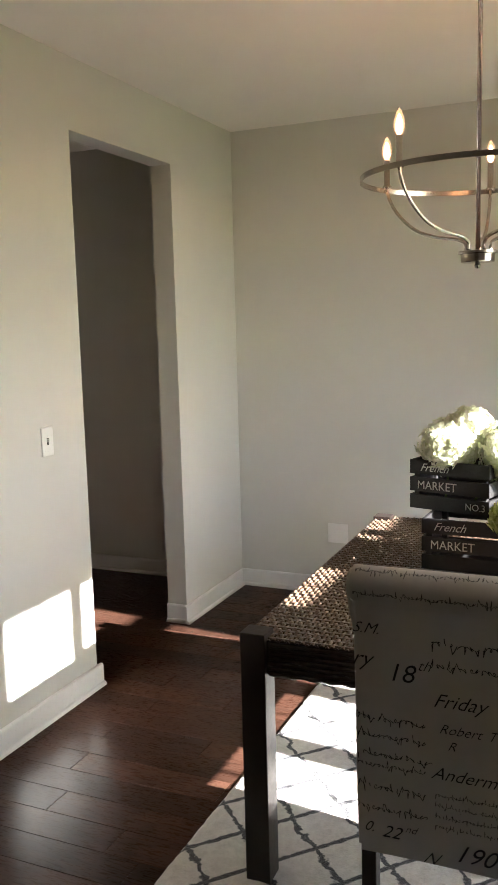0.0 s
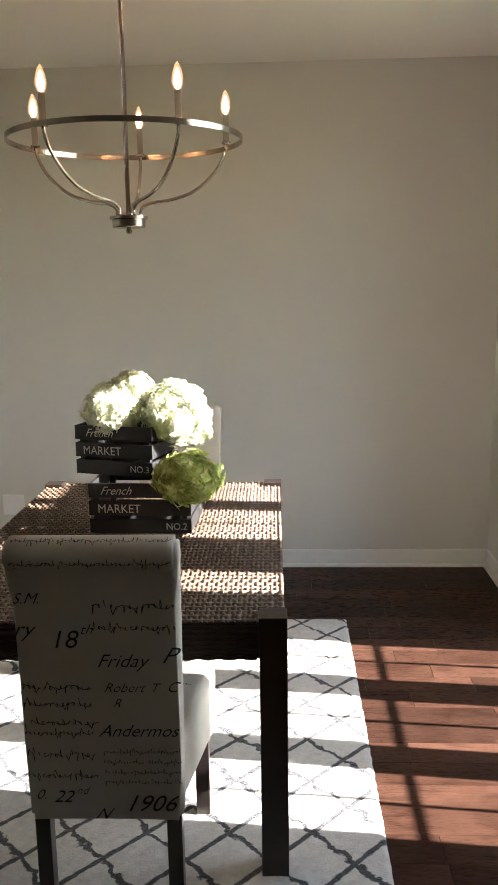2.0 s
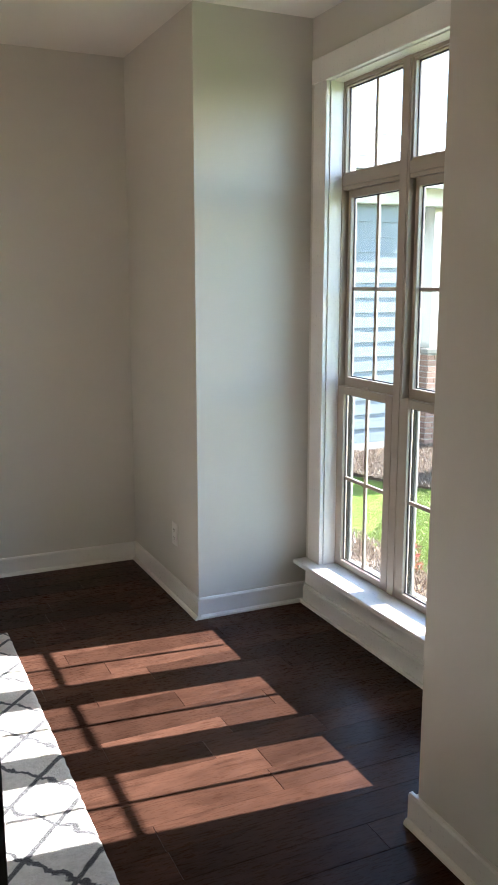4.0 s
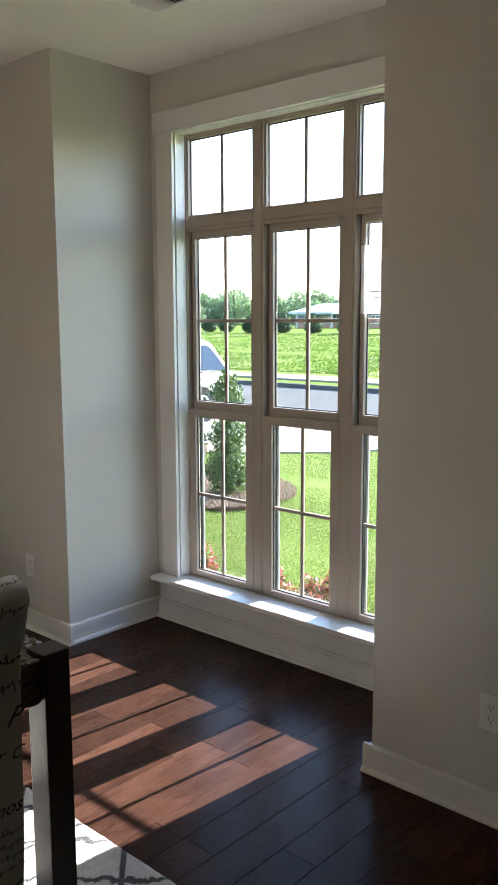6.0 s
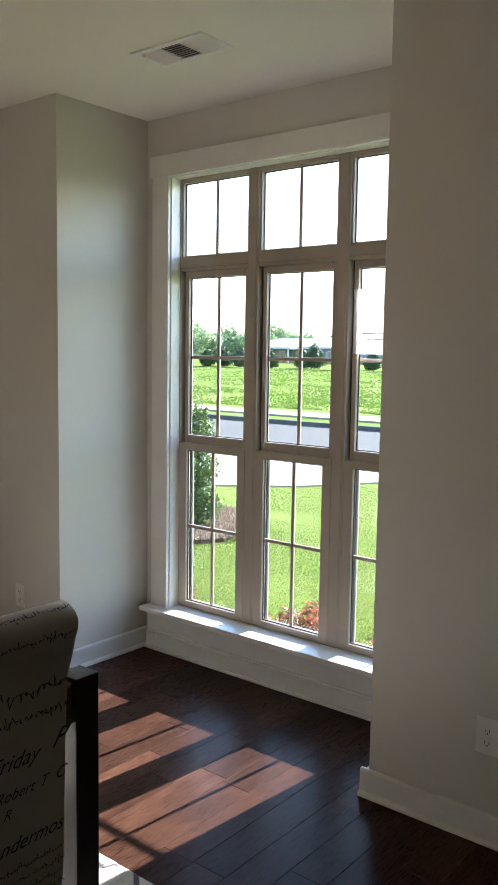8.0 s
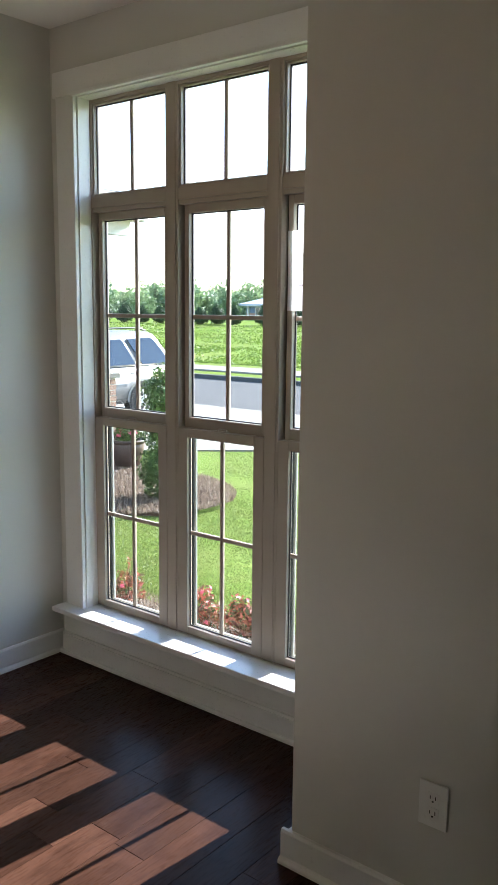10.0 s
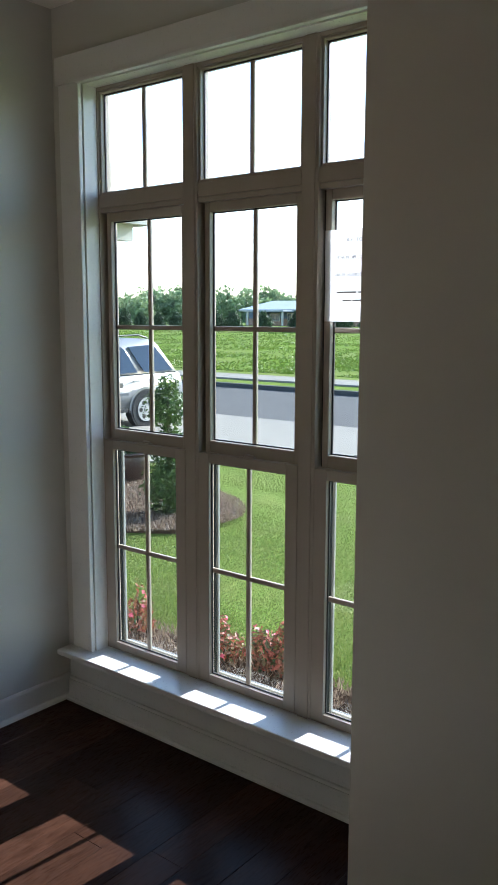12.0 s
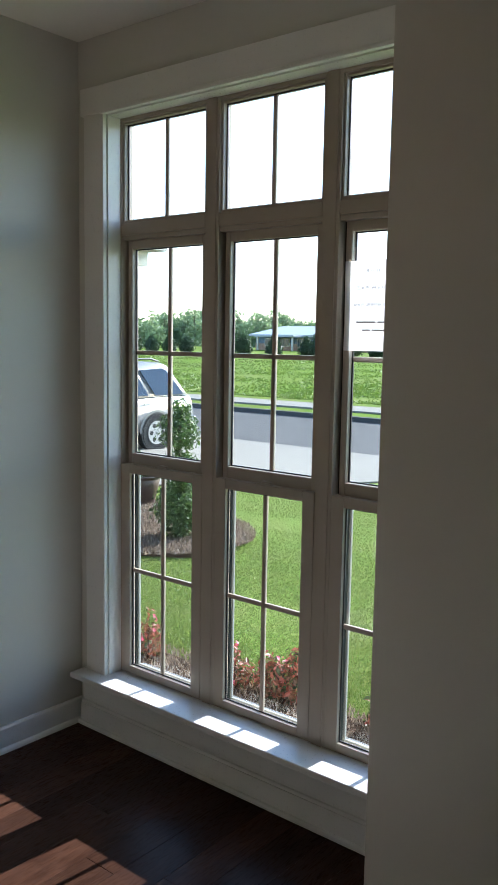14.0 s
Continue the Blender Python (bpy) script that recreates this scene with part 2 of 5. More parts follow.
def text_mesh(name, words, size, mat, parent, m, extrude=0.0004, shear=0.0, align="LEFT", label="", thin=0.0):
    cu = bpy.data.curves.new(name, "FONT")
    cu.body, cu.size, cu.extrude, cu.shear, cu.align_x = words, size, extrude, shear, align
    cu.resolution_u, cu.offset = 3, -thin
    tmp = new(name, cu)
    me = bpy.data.meshes.new_from_object(tmp.evaluated_get(bpy.context.evaluated_depsgraph_get()))
    bpy.data.objects.remove(tmp)
    me.materials.clear()
    me.materials.append(mat)
    ob = new(name, me)
    ob.parent = parent
    ob.matrix_local = m
    if label:
        ob["label"] = label
    return ob


# ---- the room ----
XL, XW, YB, H = -3.36, 0.58, 1.00, 2.74       # left wall, window wall, back wall, ceiling
YJ, YN, YR = 0.0, -1.745, -1.90               # far return, near corner, near return behind it
YE, XH = -9.5, -5.2                           # unseen wall added behind the walker, set far back to cut bounce light, far wall of the hall
DOOR_Y0, DOOR_Y1, DOOR_H = -0.628, 0.247, 2.44
T = 0.115


def structure(name, bm, mat, label, category):
    return tagged(link_bm(name, bm, mat), label, category, kind="structure")


def wall(name, boxes, label="unseen greige drywall wall added to close the room"):
    bm = bmesh.new()
    for b in boxes:
        box_bm(*b, bm=bm)
    return structure(name, bm, M_WALL, label, "wall")


wall("wall_north", [(XH - T, 0.0, YB, YB + T, 0, H)], "plain greige painted back wall with white baseboard")
wall("wall_northeast", [(0.0, 0.72, YJ, YB + T, 0, H)], "greige painted wall boxing out beside the window bay")
wall("wall_west", [(XL - T, XL, YE, DOOR_Y0, 0, H), (XL - T, XL, DOOR_Y1, YB, 0, H), (XL - T, XL, DOOR_Y0, DOOR_Y1, DOOR_H, H)],
     "greige painted wall with a plain uncased doorway opening")
wall("wall_east", [(0.0, 0.10, YE, YN, 0, H), (0.10, 0.72, YE, YR, 0, H)], "greige painted wall stub beside the window bay")
WY0, WY1, WZ0, WZ1 = -1.647, -0.165, 0.236, 2.450      # window opening
wall("wall_window", [(XW, 0.72, YR, WY0, 0, H), (XW, 0.72, WY1, YJ, 0, H), (XW, 0.72, WY0, WY1, 0, WZ0 - 0.036), (XW, 0.72, WY0, WY1, WZ1, H)],
     "greige painted wall holding the tall triple window")
wall("wall_south", [(XL, 0.0, YE - T, YE, 0, H)])
wall("wall_hall", [(XH - T, XH, -3.0, YB, 0, H), (XH - T, XL - T, -3.0 - T, -3.0, 0, H)], "greige painted wall of the dim hall")
structure("ceiling", box_bm(XH - T, 0.72, YE - T, YB + T, H, H + 0.15), M_CEIL, "smooth off-white painted ceiling", "ceiling")
structure("floor", box_bm(XH - T, 0.72, YE - T, YB + T, -0.2, -0.012), M_LEG, "dark hand-scraped hardwood plank floor", "floor")
floor_ob = bpy.data.objects["floor"]


def baseboard(name, runs):
    """runs: (x, y, dx, dy, length, nx, ny) with the wall's face and the way it looks."""
    bm = bmesh.new()
    for x0, y0, x1, y1, nx, ny in runs:
        for prof in (((0.0, 0.0), (0.015, 0.0), (0.015, 0.092), (0.011, 0.100), (0.0, 0.100)), ((0.0155, 0.0), (0.029, 0.0), (0.028, 0.009), (0.023, 0.016), (0.0155, 0.019))):
            a = [bm.verts.new((x0 + nx * d, y0 + ny * d, z)) for d, z in prof]
            b = [bm.verts.new((x1 + nx * d, y1 + ny * d, z)) for d, z in prof]
            n = len(prof)
            for i in range(n):
                j = (i + 1) % n
                bm.faces.new((a[i], a[j], b[j], b[i]))
            bm.faces.new(a)
            bm.faces.new(b[::-1])
    return structure(name, bm, M_TRIM, "white painted wooden baseboard with shoe moulding", "baseboard")


E_ = 0.029
baseboard("baseboard_north", [(XL, YB, 0.0, YB, 0, -1)])
baseboard("baseboard_northeast", [(0.0, YB - E_, 0.0, YJ - E_, -1, 0), (0.0, YJ, XW, YJ, 0, -1)])
baseboard("baseboard_east", [(0.0, YE, 0.0, YN + E_, -1, 0), (0.0, YN, 0.10, YN, 0, 1)])
baseboard("baseboard_west", [(XL, YE, XL, DOOR_Y0 + E_, 1, 0), (XL, DOOR_Y1 - E_, XL, YB - E_, 1, 0),
                             (XL, DOOR_Y0, XL - T, DOOR_Y0, 0, 1), (XL, DOOR_Y1, XL - T, DOOR_Y1, 0, -1)])
baseboard("baseboard_hall", [(XH, YB, XL - T, YB, 0, -1), (XH, -3.0, XH, YB, 1, 0)])
baseboard("baseboard_south", [(XL, YE, 0.0, YE, 0, 1)])


# ---- the window: three tall double-hung units under transoms ----
M_TRACK = material("shaded_screen_track", (0.04, 0.05, 0.047), 0.5, vary=0.15)
M_SCREEN = material("pale_screen_edge", (0.38, 0.38, 0.35), 0.5, vary=0.06)
M_MORTAR_GREY = material("weathered_sill", (0.10, 0.10, 0.10), 0.8, vary=0.1, scale=8)


def build_window():
    win = thing("window_1", label="tall triple double-hung window with transoms and white casing", category="window", kind="structure")
    xc = XW - 0.020
    part("casing", box_bm(xc, XW, WY1, -0.054, WZ0, WZ1, 0.003), M_TRIM, win, "white painted side casing")
    part("casing", box_bm(xc, XW, WY0 - 0.111, WY0, WZ0, WZ1, 0.003), M_TRIM, win, "white painted side casing")
    part("head_casing", box_bm(xc - 0.005, XW, WY0 - 0.126, -0.040, WZ1, WZ1 + 0.101, 0.003), M_TRIM, win, "white painted flat head casing")
    # jamb boards that line the opening, with a small bead along the casing's inner edge
    for y0, y1 in ((WY1 - 0.008, WY1), (WY0, WY0 + 0.008)):
        part("jamb", box_bm(XW, 0.642, y0, y1, WZ0, WZ1 - 0.008), M_TRIM, win, "white painted jamb board")
    part("jamb", box_bm(XW, 0.642, WY0, WY1, WZ1 - 0.008, WZ1), M_TRIM, win, "white painted head jamb")
    part("inner_bead", box_bm(xc - 0.004, xc + 0.012, WY1 - 0.006, WY1 + 0.009, WZ0, WZ1 - 0.006, 0.003), M_TRIM, win)
    part("inner_bead", box_bm(xc - 0.004, xc + 0.012, WY0 - 0.009, WY0 + 0.006, WZ0, WZ1 - 0.006, 0.003), M_TRIM, win)
    part("inner_bead", box_bm(xc - 0.009, xc + 0.012, WY0 - 0.009, WY1 + 0.009, WZ1 - 0.0055, WZ1 + 0.009, 0.003), M_TRIM, win)
    part("window_sill", box_bm(XW - 0.090, 0.650, WY0 - 0.126, -0.030, 0.213, WZ0, 0.006, 3), M_TRIM, win, "white painted window stool with rounded nosing")
    part("apron", box_bm(XW - 0.020, XW, WY0 - 0.25, -0.0305, 0.100, 0.213, 0.002), M_TRIM, win, "white painted apron board")
    part("apron", box_bm(XW - 0.034, XW, WY0 - 0.25, -0.0305, 0.0, 0.088, 0.004), M_TRIM, win, "white painted base board below the window")
    part("apron_cap", box_bm(XW - 0.030, XW, WY0 - 0.25, -0.0305, 0.088, 0.100, 0.004), M_TRIM, win)
    part("shoe", box_bm(XW - 0.050, XW - 0.034, WY0 - 0.25, -0.0305, 0.0, 0.018, 0.005), M_TRIM, win)
    part("inner_sill", box_bm(XW + 0.0705, 0.7095, WY0 + 0.001, WY1 - 0.001, 0.2005, 0.2355), M_MORTAR_GREY, win)
    part("outer_sill", box_bm(0.710, 0.780, WY0 + 0.002, WY1 - 0.002, 0.205, 0.228, 0.004), M_MORTAR_GREY, win, "grey exterior window sill")
    # fixed frame
    f0, f1 = 0.642, 0.708
    z0, z1 = WZ0, WZ1
    ZT0, ZT1 = 1.984, 2.048
    pitch, cen, hw = 0.507, -0.399, 0.2205
    posts = [(WY0, cen - 2 * pitch - hw), (cen + hw, WY1)] + [(cen - pitch * (k + 1) + hw, cen - pitch * k - hw) for k in (0, 1)]
    for a, b in posts:
        part("window_frame", box_bm(f0, f1, a, b, z0 + 0.001, z1 - 0.008, 0.003), M_SASH, win, "taupe vinyl frame post")
    for k in (0, 1):
        ym = cen - pitch * (k + 0.5)
        part("mullion_cover", box_bm(f0 - 0.004, f0, ym - 0.021, ym + 0.021, z0 + 0.001, z1 - 0.008, 0.0015), M_SASH, win, "taupe mullion cover strip")
    for k in range(3):
        c = cen - pitch * k
        a, b = c - hw, c + hw
        part("window_frame", box_bm(f0 + 0.001, f1, a, b, ZT0 + 0.018, ZT1, 0.003), M_SASH, win, "taupe vinyl transom bar")
        part("window_frame", box_bm(f0 + 0.005, f1, a, b, ZT0, ZT0 + 0.0175, 0.002), M_SASH, win, "taupe vinyl head of the lower unit")
        part("window_frame", box_bm(f0 + 0.001, f1, a, b, z1 - 0.022, z1 - 0.008, 0.003), M_SASH, win)
        part("window_frame", box_bm(f0 + 0.001, f1, a, b, z0 + 0.001, z0 + 0.010, 0.002), M_SASH, win)
        # name, bottom, top, front, stile, bottom rail, top rail
        for nm, za, zb, xf, w, wb, wt in (("transom_sash", ZT1, z1 - 0.022, 0.650, 0.0095, 0.012, 0.008), ("upper_sash", 1.098, ZT0, 0.668, 0.0345, 0.051, 0.033),
                                          ("lower_sash", z0 + 0.010, 1.106, 0.6405, 0.0495, 0.026, 0.035)):
            d = 0.036 if nm == "transom_sash" else 0.0245 if nm == "upper_sash" else 0.0205
            e = 0.011 if nm == "upper_sash" else 0.001
            sash = part(nm, box_bm(xf, xf + d + 0.008, a + e, a + w, za, zb, 0.003), M_SASH, win, "taupe vinyl sash")
            part("stile", box_bm(xf, xf + d + 0.008, b - w, b - e, za, zb, 0.003), M_SASH, sash)
            # black strips paint the shade in the gaps between post and sash
            if nm == "upper_sash":
                for q in (a + 0.0005, b - 0.0105):
                    part("channel_shade", box_bm(xf + 0.012, xf + 0.022, q, q + 0.010, 1.107, zb), M_GASKET_SHADE, sash, "dark strip painting shade in the sash channel")
            part("rail", box_bm(xf, xf + d + 0.008, a + w, b - w, za, za + wb, 0.003), M_SASH, sash)
            part("rail", box_bm(xf, xf + d + 0.008, a + w, b - w, zb - wt, zb, 0.003), M_SASH, sash)
            ga, gb, gz0, gz1 = a + w, b - w, za + wb, zb - wt
            xg = xf + (d if nm != "transom_sash" else 0.024)
            gk = bmesh.new()
            for q in ((ga, ga + 0.005, gz0, gz1), (gb - 0.005, gb, gz0, gz1), (ga, gb, gz0, gz0 + 0.004), (ga, gb, gz1 - 0.004, gz1)):
                box_bm(xg - 0.006, xg - 0.001, *q, bm=gk)
            part("gasket", gk, M_GASKET_SHADE, sash, "black glazing gasket")
            ym, zm = (ga + gb) / 2, (gz0 + gz1) / 2
            mw = 0.0085
            part("muntin", box_bm(xg - 0.005, xg + 0.007, ym - mw, ym + mw, gz0, gz1, 0.003), M_SASH, sash, "slim taupe muntin bar")
            rows = [(gz0, gz1)]
            if nm != "transom_sash":
                part("muntin", box_bm(xg - 0.0055, xg + 0.0065, ga, gb, zm - mw, zm + mw, 0.003), M_SASH, sash, "slim taupe muntin bar")
                rows = [(gz0, zm), (zm, gz1)]
            for p, q in ((ga, ym), (ym, gb)):
                for r, t in rows:
                    pane = part("pane", box_bm(xg - 0.001, xg + 0.001, p, q, r, t), M_GLASS, sash, "clear glass pane")
                    pane.visible_shadow = False
        # insect screen's track, outside the lower sash, darkened to paint in the outer frame's shade, and the lock on
        # the meeting rail
        for s in (-1, 1):
            y0, y1 = c + s * (hw - 0.0101), c + s * (hw - 0.040)
            part("shaded_screen_track", box_bm(0.686, 0.7075, min(y0, y1), max(y0, y1), z0 + 0.010, 1.097), M_TRACK, win, "green-grey screen track with the frame's shade painted in")
            y0, y1 = c + s * (hw - 0.0402), c + s * (hw - 0.050)
            part("screen_frame", box_bm(0.692, 0.702, min(y0, y1), max(y0, y1), z0 + 0.010, 1.097, 0.002), M_SCREEN, win, "pale grey screen edge")
        part("screen_frame", box_bm(0.692, 0.702, c - hw + 0.052, c + hw - 0.052, z0 + 0.010, z0 + 0.030, 0.002), M_SCREEN, win, "pale grey screen edge")
        lock = part("sash_lock", box_bm(0.643, 0.6615, c - 0.034, c + 0.034, 1.106, 1.111, 0.002), M_SASH, win, "taupe cam sash lock")
        bm = cyl_bm(0.010, 0.009, 1.111, 1.119, 14, x=0.652, y=c)
        box_bm(0.640, 0.650, c - 0.036, c + 0.006, 1.112, 1.119, 0.002, bm=bm)
        part("lever", bm, M_SASH, lock)
        for s in (-1, 1):
            part("tilt_latch", box_bm(0.644, 0.660, c + s * 0.165 - 0.018, c + s * 0.165 + 0.018, 1.106, 1.109, 0.001), M_SASH, win)
    return win


window = build_window()

# the paper sheet taped to the inside of the third unit's upper sash, its print facing out
sheet = thing("paper_notice", pose(0.6615, -1.318, 1.718), label="white paper notice taped inside the window, print seen reversed", category="paper")
bm = bmesh.new()
n = 12
grid = [[bm.verts.new((0.0012 * math.sin(i * 0.9) * math.cos(j * 0.7) - 0.004 * (j / n) ** 3, -0.108 + 0.216 * i / n, -0.14 + 0.28 * j / n)) for j in range(n + 1)] for i in range(n + 1)]
for i in range(n):
    for j in range(n):
        bm.faces.new((grid[i][j], grid[i + 1][j], grid[i + 1][j + 1], grid[i][j + 1]))
part("sheet", bm, M_PAPER, sheet, smooth=True)
MIRROR = Matrix(((0, 0, 1, 0), (1, 0, 0, 0), (0, 1, 0, 0), (0, 0, 0, 1)))
for words, z, s in (("LOT 15-R", 0.102, 0.0155), ("BRISTOL PK. PLACE", 0.050, 0.0155), ("TON-I-BONUS- PLAN", -0.002, 0.0155)):
    text_mesh("print", words, s, M_GREYINK, sheet, Matrix.Translation((-0.0062, -0.004, z)) @ MIRROR, align="CENTER")
for y0, y1, z in ((-0.064, -0.016, -0.053), (-0.008, 0.062, -0.053), (-0.046, 0.004, -0.078), (0.010, 0.040, -0.078)):
    part("print", box_bm(-0.0035, -0.0031, y0, y1, z, z + 0.005), M_GREYINK, sheet)


# ---- dining table ----
def wave_strip(bm, p0, along, across, up, length, pitch, width, height, phase, seg=6, lift=0.0):
    """One rattan strand that runs along, rising and dipping over the stakes."""
    n = max(2, int(length / pitch * seg))
    prof = ((-0.5, 0.0), (-0.30, 0.75), (0.0, 1.0), (0.30, 0.75), (0.5, 0.0))
    prev = None
    for i in range(n + 1):
        s = length * i / n
        wv = math.sin(2 * math.pi * s / pitch + phase)
        base = p0 + along * s + up * (lift + height * (0.5 + 0.5 * wv))
        wd = width * (0.86 + 0.14 * wv)
        row = [bm.verts.new(base + across * (a * wd) + up * (b * width * 0.42)) for a, b in prof]
        if prev:
            for k in range(4):
                bm.faces.new((prev[k], prev[k + 1], row[k + 1], row[k]))
        prev = row


def build_table():
    W, L, Z = 1.03, 1.570, 0.762
    tab = thing("dining_table", pose(-1.674, -0.840, 0.012, 0, 0, 0.9), "dark brown woven rattan dining table with espresso wooden legs", "table")
    Z -= 0.012
    lw = 0.074
    for sx in (-1, 1):
        for sy in (-1, 1):
            x, y = sx * (W / 2 - lw / 2), sy * (L / 2 - lw / 2)
            part("leg", box_bm(x - lw / 2, x + lw / 2, y - lw / 2, y + lw / 2, 0, Z, 0.003), M_LEG, tab, "square espresso wooden leg")
    hx, hy = W / 2 - 0.006, L / 2 - 0.006
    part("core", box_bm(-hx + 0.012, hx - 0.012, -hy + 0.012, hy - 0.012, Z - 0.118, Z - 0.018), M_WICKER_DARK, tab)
    # woven top, strands run the length of the table
    bm = bmesh.new()
    X, Y, U = Vector((1, 0, 0)), Vector((0, 1, 0)), Vector((0, 0, 1))
    pitch = 0.0140
    n = int(2 * hx / pitch)
    for i in range(n):
        x = -hx + (i + 0.5) * 2 * hx / n
        cut = lw + 0.001 if abs(x) > W / 2 - lw - 0.004 else 0.0
        wave_strip(bm, Vector((x, -hy + cut, Z - 0.0185)), Y, X, U, 2 * (hy - cut), 0.046, 0.0130, 0.0060, math.pi * (i % 2) - 2 * math.pi * (hy - cut) / 0.046, 6)
    for j in range(int(2 * hy / 0.030)):
        y = -hy + (j + 0.5) * 0.030
        cut = lw if abs(y) > L / 2 - lw - 0.01 else 0.0
        box_bm(-hx + cut, hx - cut, y - 0.006, y + 0.006, Z - 0.019, Z - 0.0115, bm=bm)
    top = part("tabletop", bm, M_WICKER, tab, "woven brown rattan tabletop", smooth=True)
    top["kind"] = "stuff"
    # woven aprons
    for sx, sy, length in ((1, 0, 2 * hy - 2 * lw), (-1, 0, 2 * hy - 2 * lw), (0, 1, 2 * hx - 2 * lw), (0, -1, 2 * hx - 2 * lw)):
        bm = bmesh.new()
        out = Vector((sx, sy, 0))
        al = Vector((-sy, sx, 0))
        for k in range(8):
            z = Z - 0.122 + 0.0143 * k
            p0 = out * ((hx if sx else hy) - 0.014) - al * (length / 2) + U * (z + 0.006)
            wave_strip(bm, p0, al, U, out, length, 0.056, 0.0135, 0.006, math.pi * (k % 2), 6)
        part("apron", bm, M_WICKER_DARK, tab, "woven darker brown rattan apron", smooth=True)["kind"] = "stuff"
    return tab


table = build_table()


# ---- upholstered chairs ----
def scribble(bm, x0, z0, width, size, seed, y=-0.0009):
    """A line of illegible handwriting as a thin ribbon on the plane y."""
    rnd = random.Random(seed)
    x, t, prev = x0, 0.0, None
    gap = 0
    while x < x0 + width:
        t += 0.42
        x += size * rnd.uniform(0.05, 0.13)
        if gap > 0:
            gap -= 1
            prev = None
            continue
        if rnd.random() < 0.05:
            gap = 3
        amp = size * (0.26 + (0.80 if rnd.random() < 0.10 else 0.0))
        p = Vector((x + 0.3 * size * math.sin(t * 1.7), y, z0 + amp * math.sin(t * 2.1) + 0.10 * size * math.sin(t * 0.23)))
        w = size * rnd.uniform(0.035, 0.07)
        if prev:
            d = (p - prev).normalized()
            s = Vector((-d.z, 0, d.x)) * w
            bm.faces.new([bm.verts.new(q) for q in (prev + s - d * w, prev - s - d * w, p - s + d * w, p + s + d * w)])
        prev = p


def build_chair(m):
    ch = thing("dining_chair", m, "cream linen parsons chair with printed script and rolled back", "chair", "chairs at the dining table")
    w = 0.201
    # back: a slab that leans and ends in a backward scroll
    prof = [(0.000, 0.292), (-0.004, 0.45), (-0.012, 0.70), (-0.020, 0.86), (-0.025, 0.930)]
    cx, cz, r = -0.010, 0.984, 0.045
    arc = [(cx + r * math.cos(a), cz + r * math.sin(a)) for a in [radians(d) for d in range(232, 20, -16)]]
    front = [(0.040, 0.965), (0.050, 0.88), (0.060, 0.70), (0.072, 0.45), (0.075, 0.292)]
    outline = prof + arc + front
    nx = 8
    bm = bmesh.new()
    rings = []
    for i in range(nx + 1):
        u = -1 + 2 * i / nx
        x = w * u
        rings.append([bm.verts.new((x * (0.945 if z < 0.90 else 0.955 if z < 0.94 else 1.0), y + 0.005 * (1 - u * u) * (z < 0.9), z)) for y, z in outline])
    k = len(outline)
    for a, b in zip(rings, rings[1:]):
        for j in range(k):
            bm.faces.new((a[j], b[j], b[(j + 1) % k], a[(j + 1) % k]))
    bm.faces.new(rings[0])
    bm.faces.new(rings[-1][::-1])
    edges = [e for e in bm.edges if min(abs(v.co.x) for v in e.verts) > 0.92 * w and e.verts[0].co.x * e.verts[1].co.x > 0]
    bmesh.ops.bevel(bm, geom=edges, offset=0.010, segments=3, affect="EDGES")
    back = part("backrest", bm, M_LINEN, ch, "cream linen rolled backrest printed with black script", smooth=True)
    bm = box_bm(-1.0, 1.0, 0.030, 0.500, 0.0, 1.0)
    for v in bm.verts:
        k = (v.co.y - 0.030) / 0.470
        v.co.x *= 0.184 + 0.054 * k
        v.co.z = (0.482 if v.co.z > 0.5 else 0.305 - 0.045 * k)
    bmesh.ops.bevel(bm, geom=list(bm.edges), offset=0.028, segments=4, affect="EDGES", profile=0.6)
    seat = part("seat", bm, M_LINEN, ch, "cream linen padded seat", smooth=True)
    for sx in (-1, 1):
        x = sx * 0.166
        part("leg", box_bm(x - 0.019, x + 0.019, 0.012, 0.054, 0.0, 0.31, 0.003), M_LEG, ch, "black wooden leg")
        part("leg", box_bm(x + sx * 0.028 - 0.021, x + sx * 0.028 + 0.021, 0.448, 0.490, 0.0, 0.36, 0.003), M_LEG, ch, "black wooden leg")

    def yb(z):
        return float(np.interp(z, [p[1] for p in prof], [p[0] for p in prof]))

    def words(body, x, z, size, shear=0.35):
        lean = math.atan2(yb(z + 0.03) - yb(z - 0.03), 0.06)
        mm = Matrix.Translation((x, yb(z) - 0.0012, z)) @ Matrix.Rotation(-lean, 4, "X") @ Matrix(((1, 0, 0, 0), (0, 0, -1, 0), (0, 1, 0, 0), (0, 0, 0, 1)))
        text_mesh("printed_word", body, size * 0.94, M_INK, back, mm, shear=shear + 0.12, thin=0.0004)

    words("S.M.", -0.195, 0.868, 0.042)
    words("ry", -0.198, 0.785, 0.060)
    words("18", -0.112, 0.755, 0.070, 0.15)
    words("th", -0.040, 0.790, 0.040)
    words("Friday", -0.004, 0.705, 0.052)
    words("P", 0.150, 0.715, 0.064, 0.5)
    words("Robert", 0.010, 0.640, 0.036)
    words("T", 0.120, 0.640, 0.036)
    words("C", 0.160, 0.640, 0.042)
    words("R", 0.030, 0.600, 0.034)
    words("Andermos", -0.008, 0.522, 0.048)
    words("22", -0.130, 0.342, 0.050)
    words("nd", -0.072, 0.365, 0.030)
    words("0.", -0.175, 0.350, 0.042)
    words("1906", 0.044, 0.318, 0.068)
    words("N", -0.030, 0.296, 0.046, 0.6)
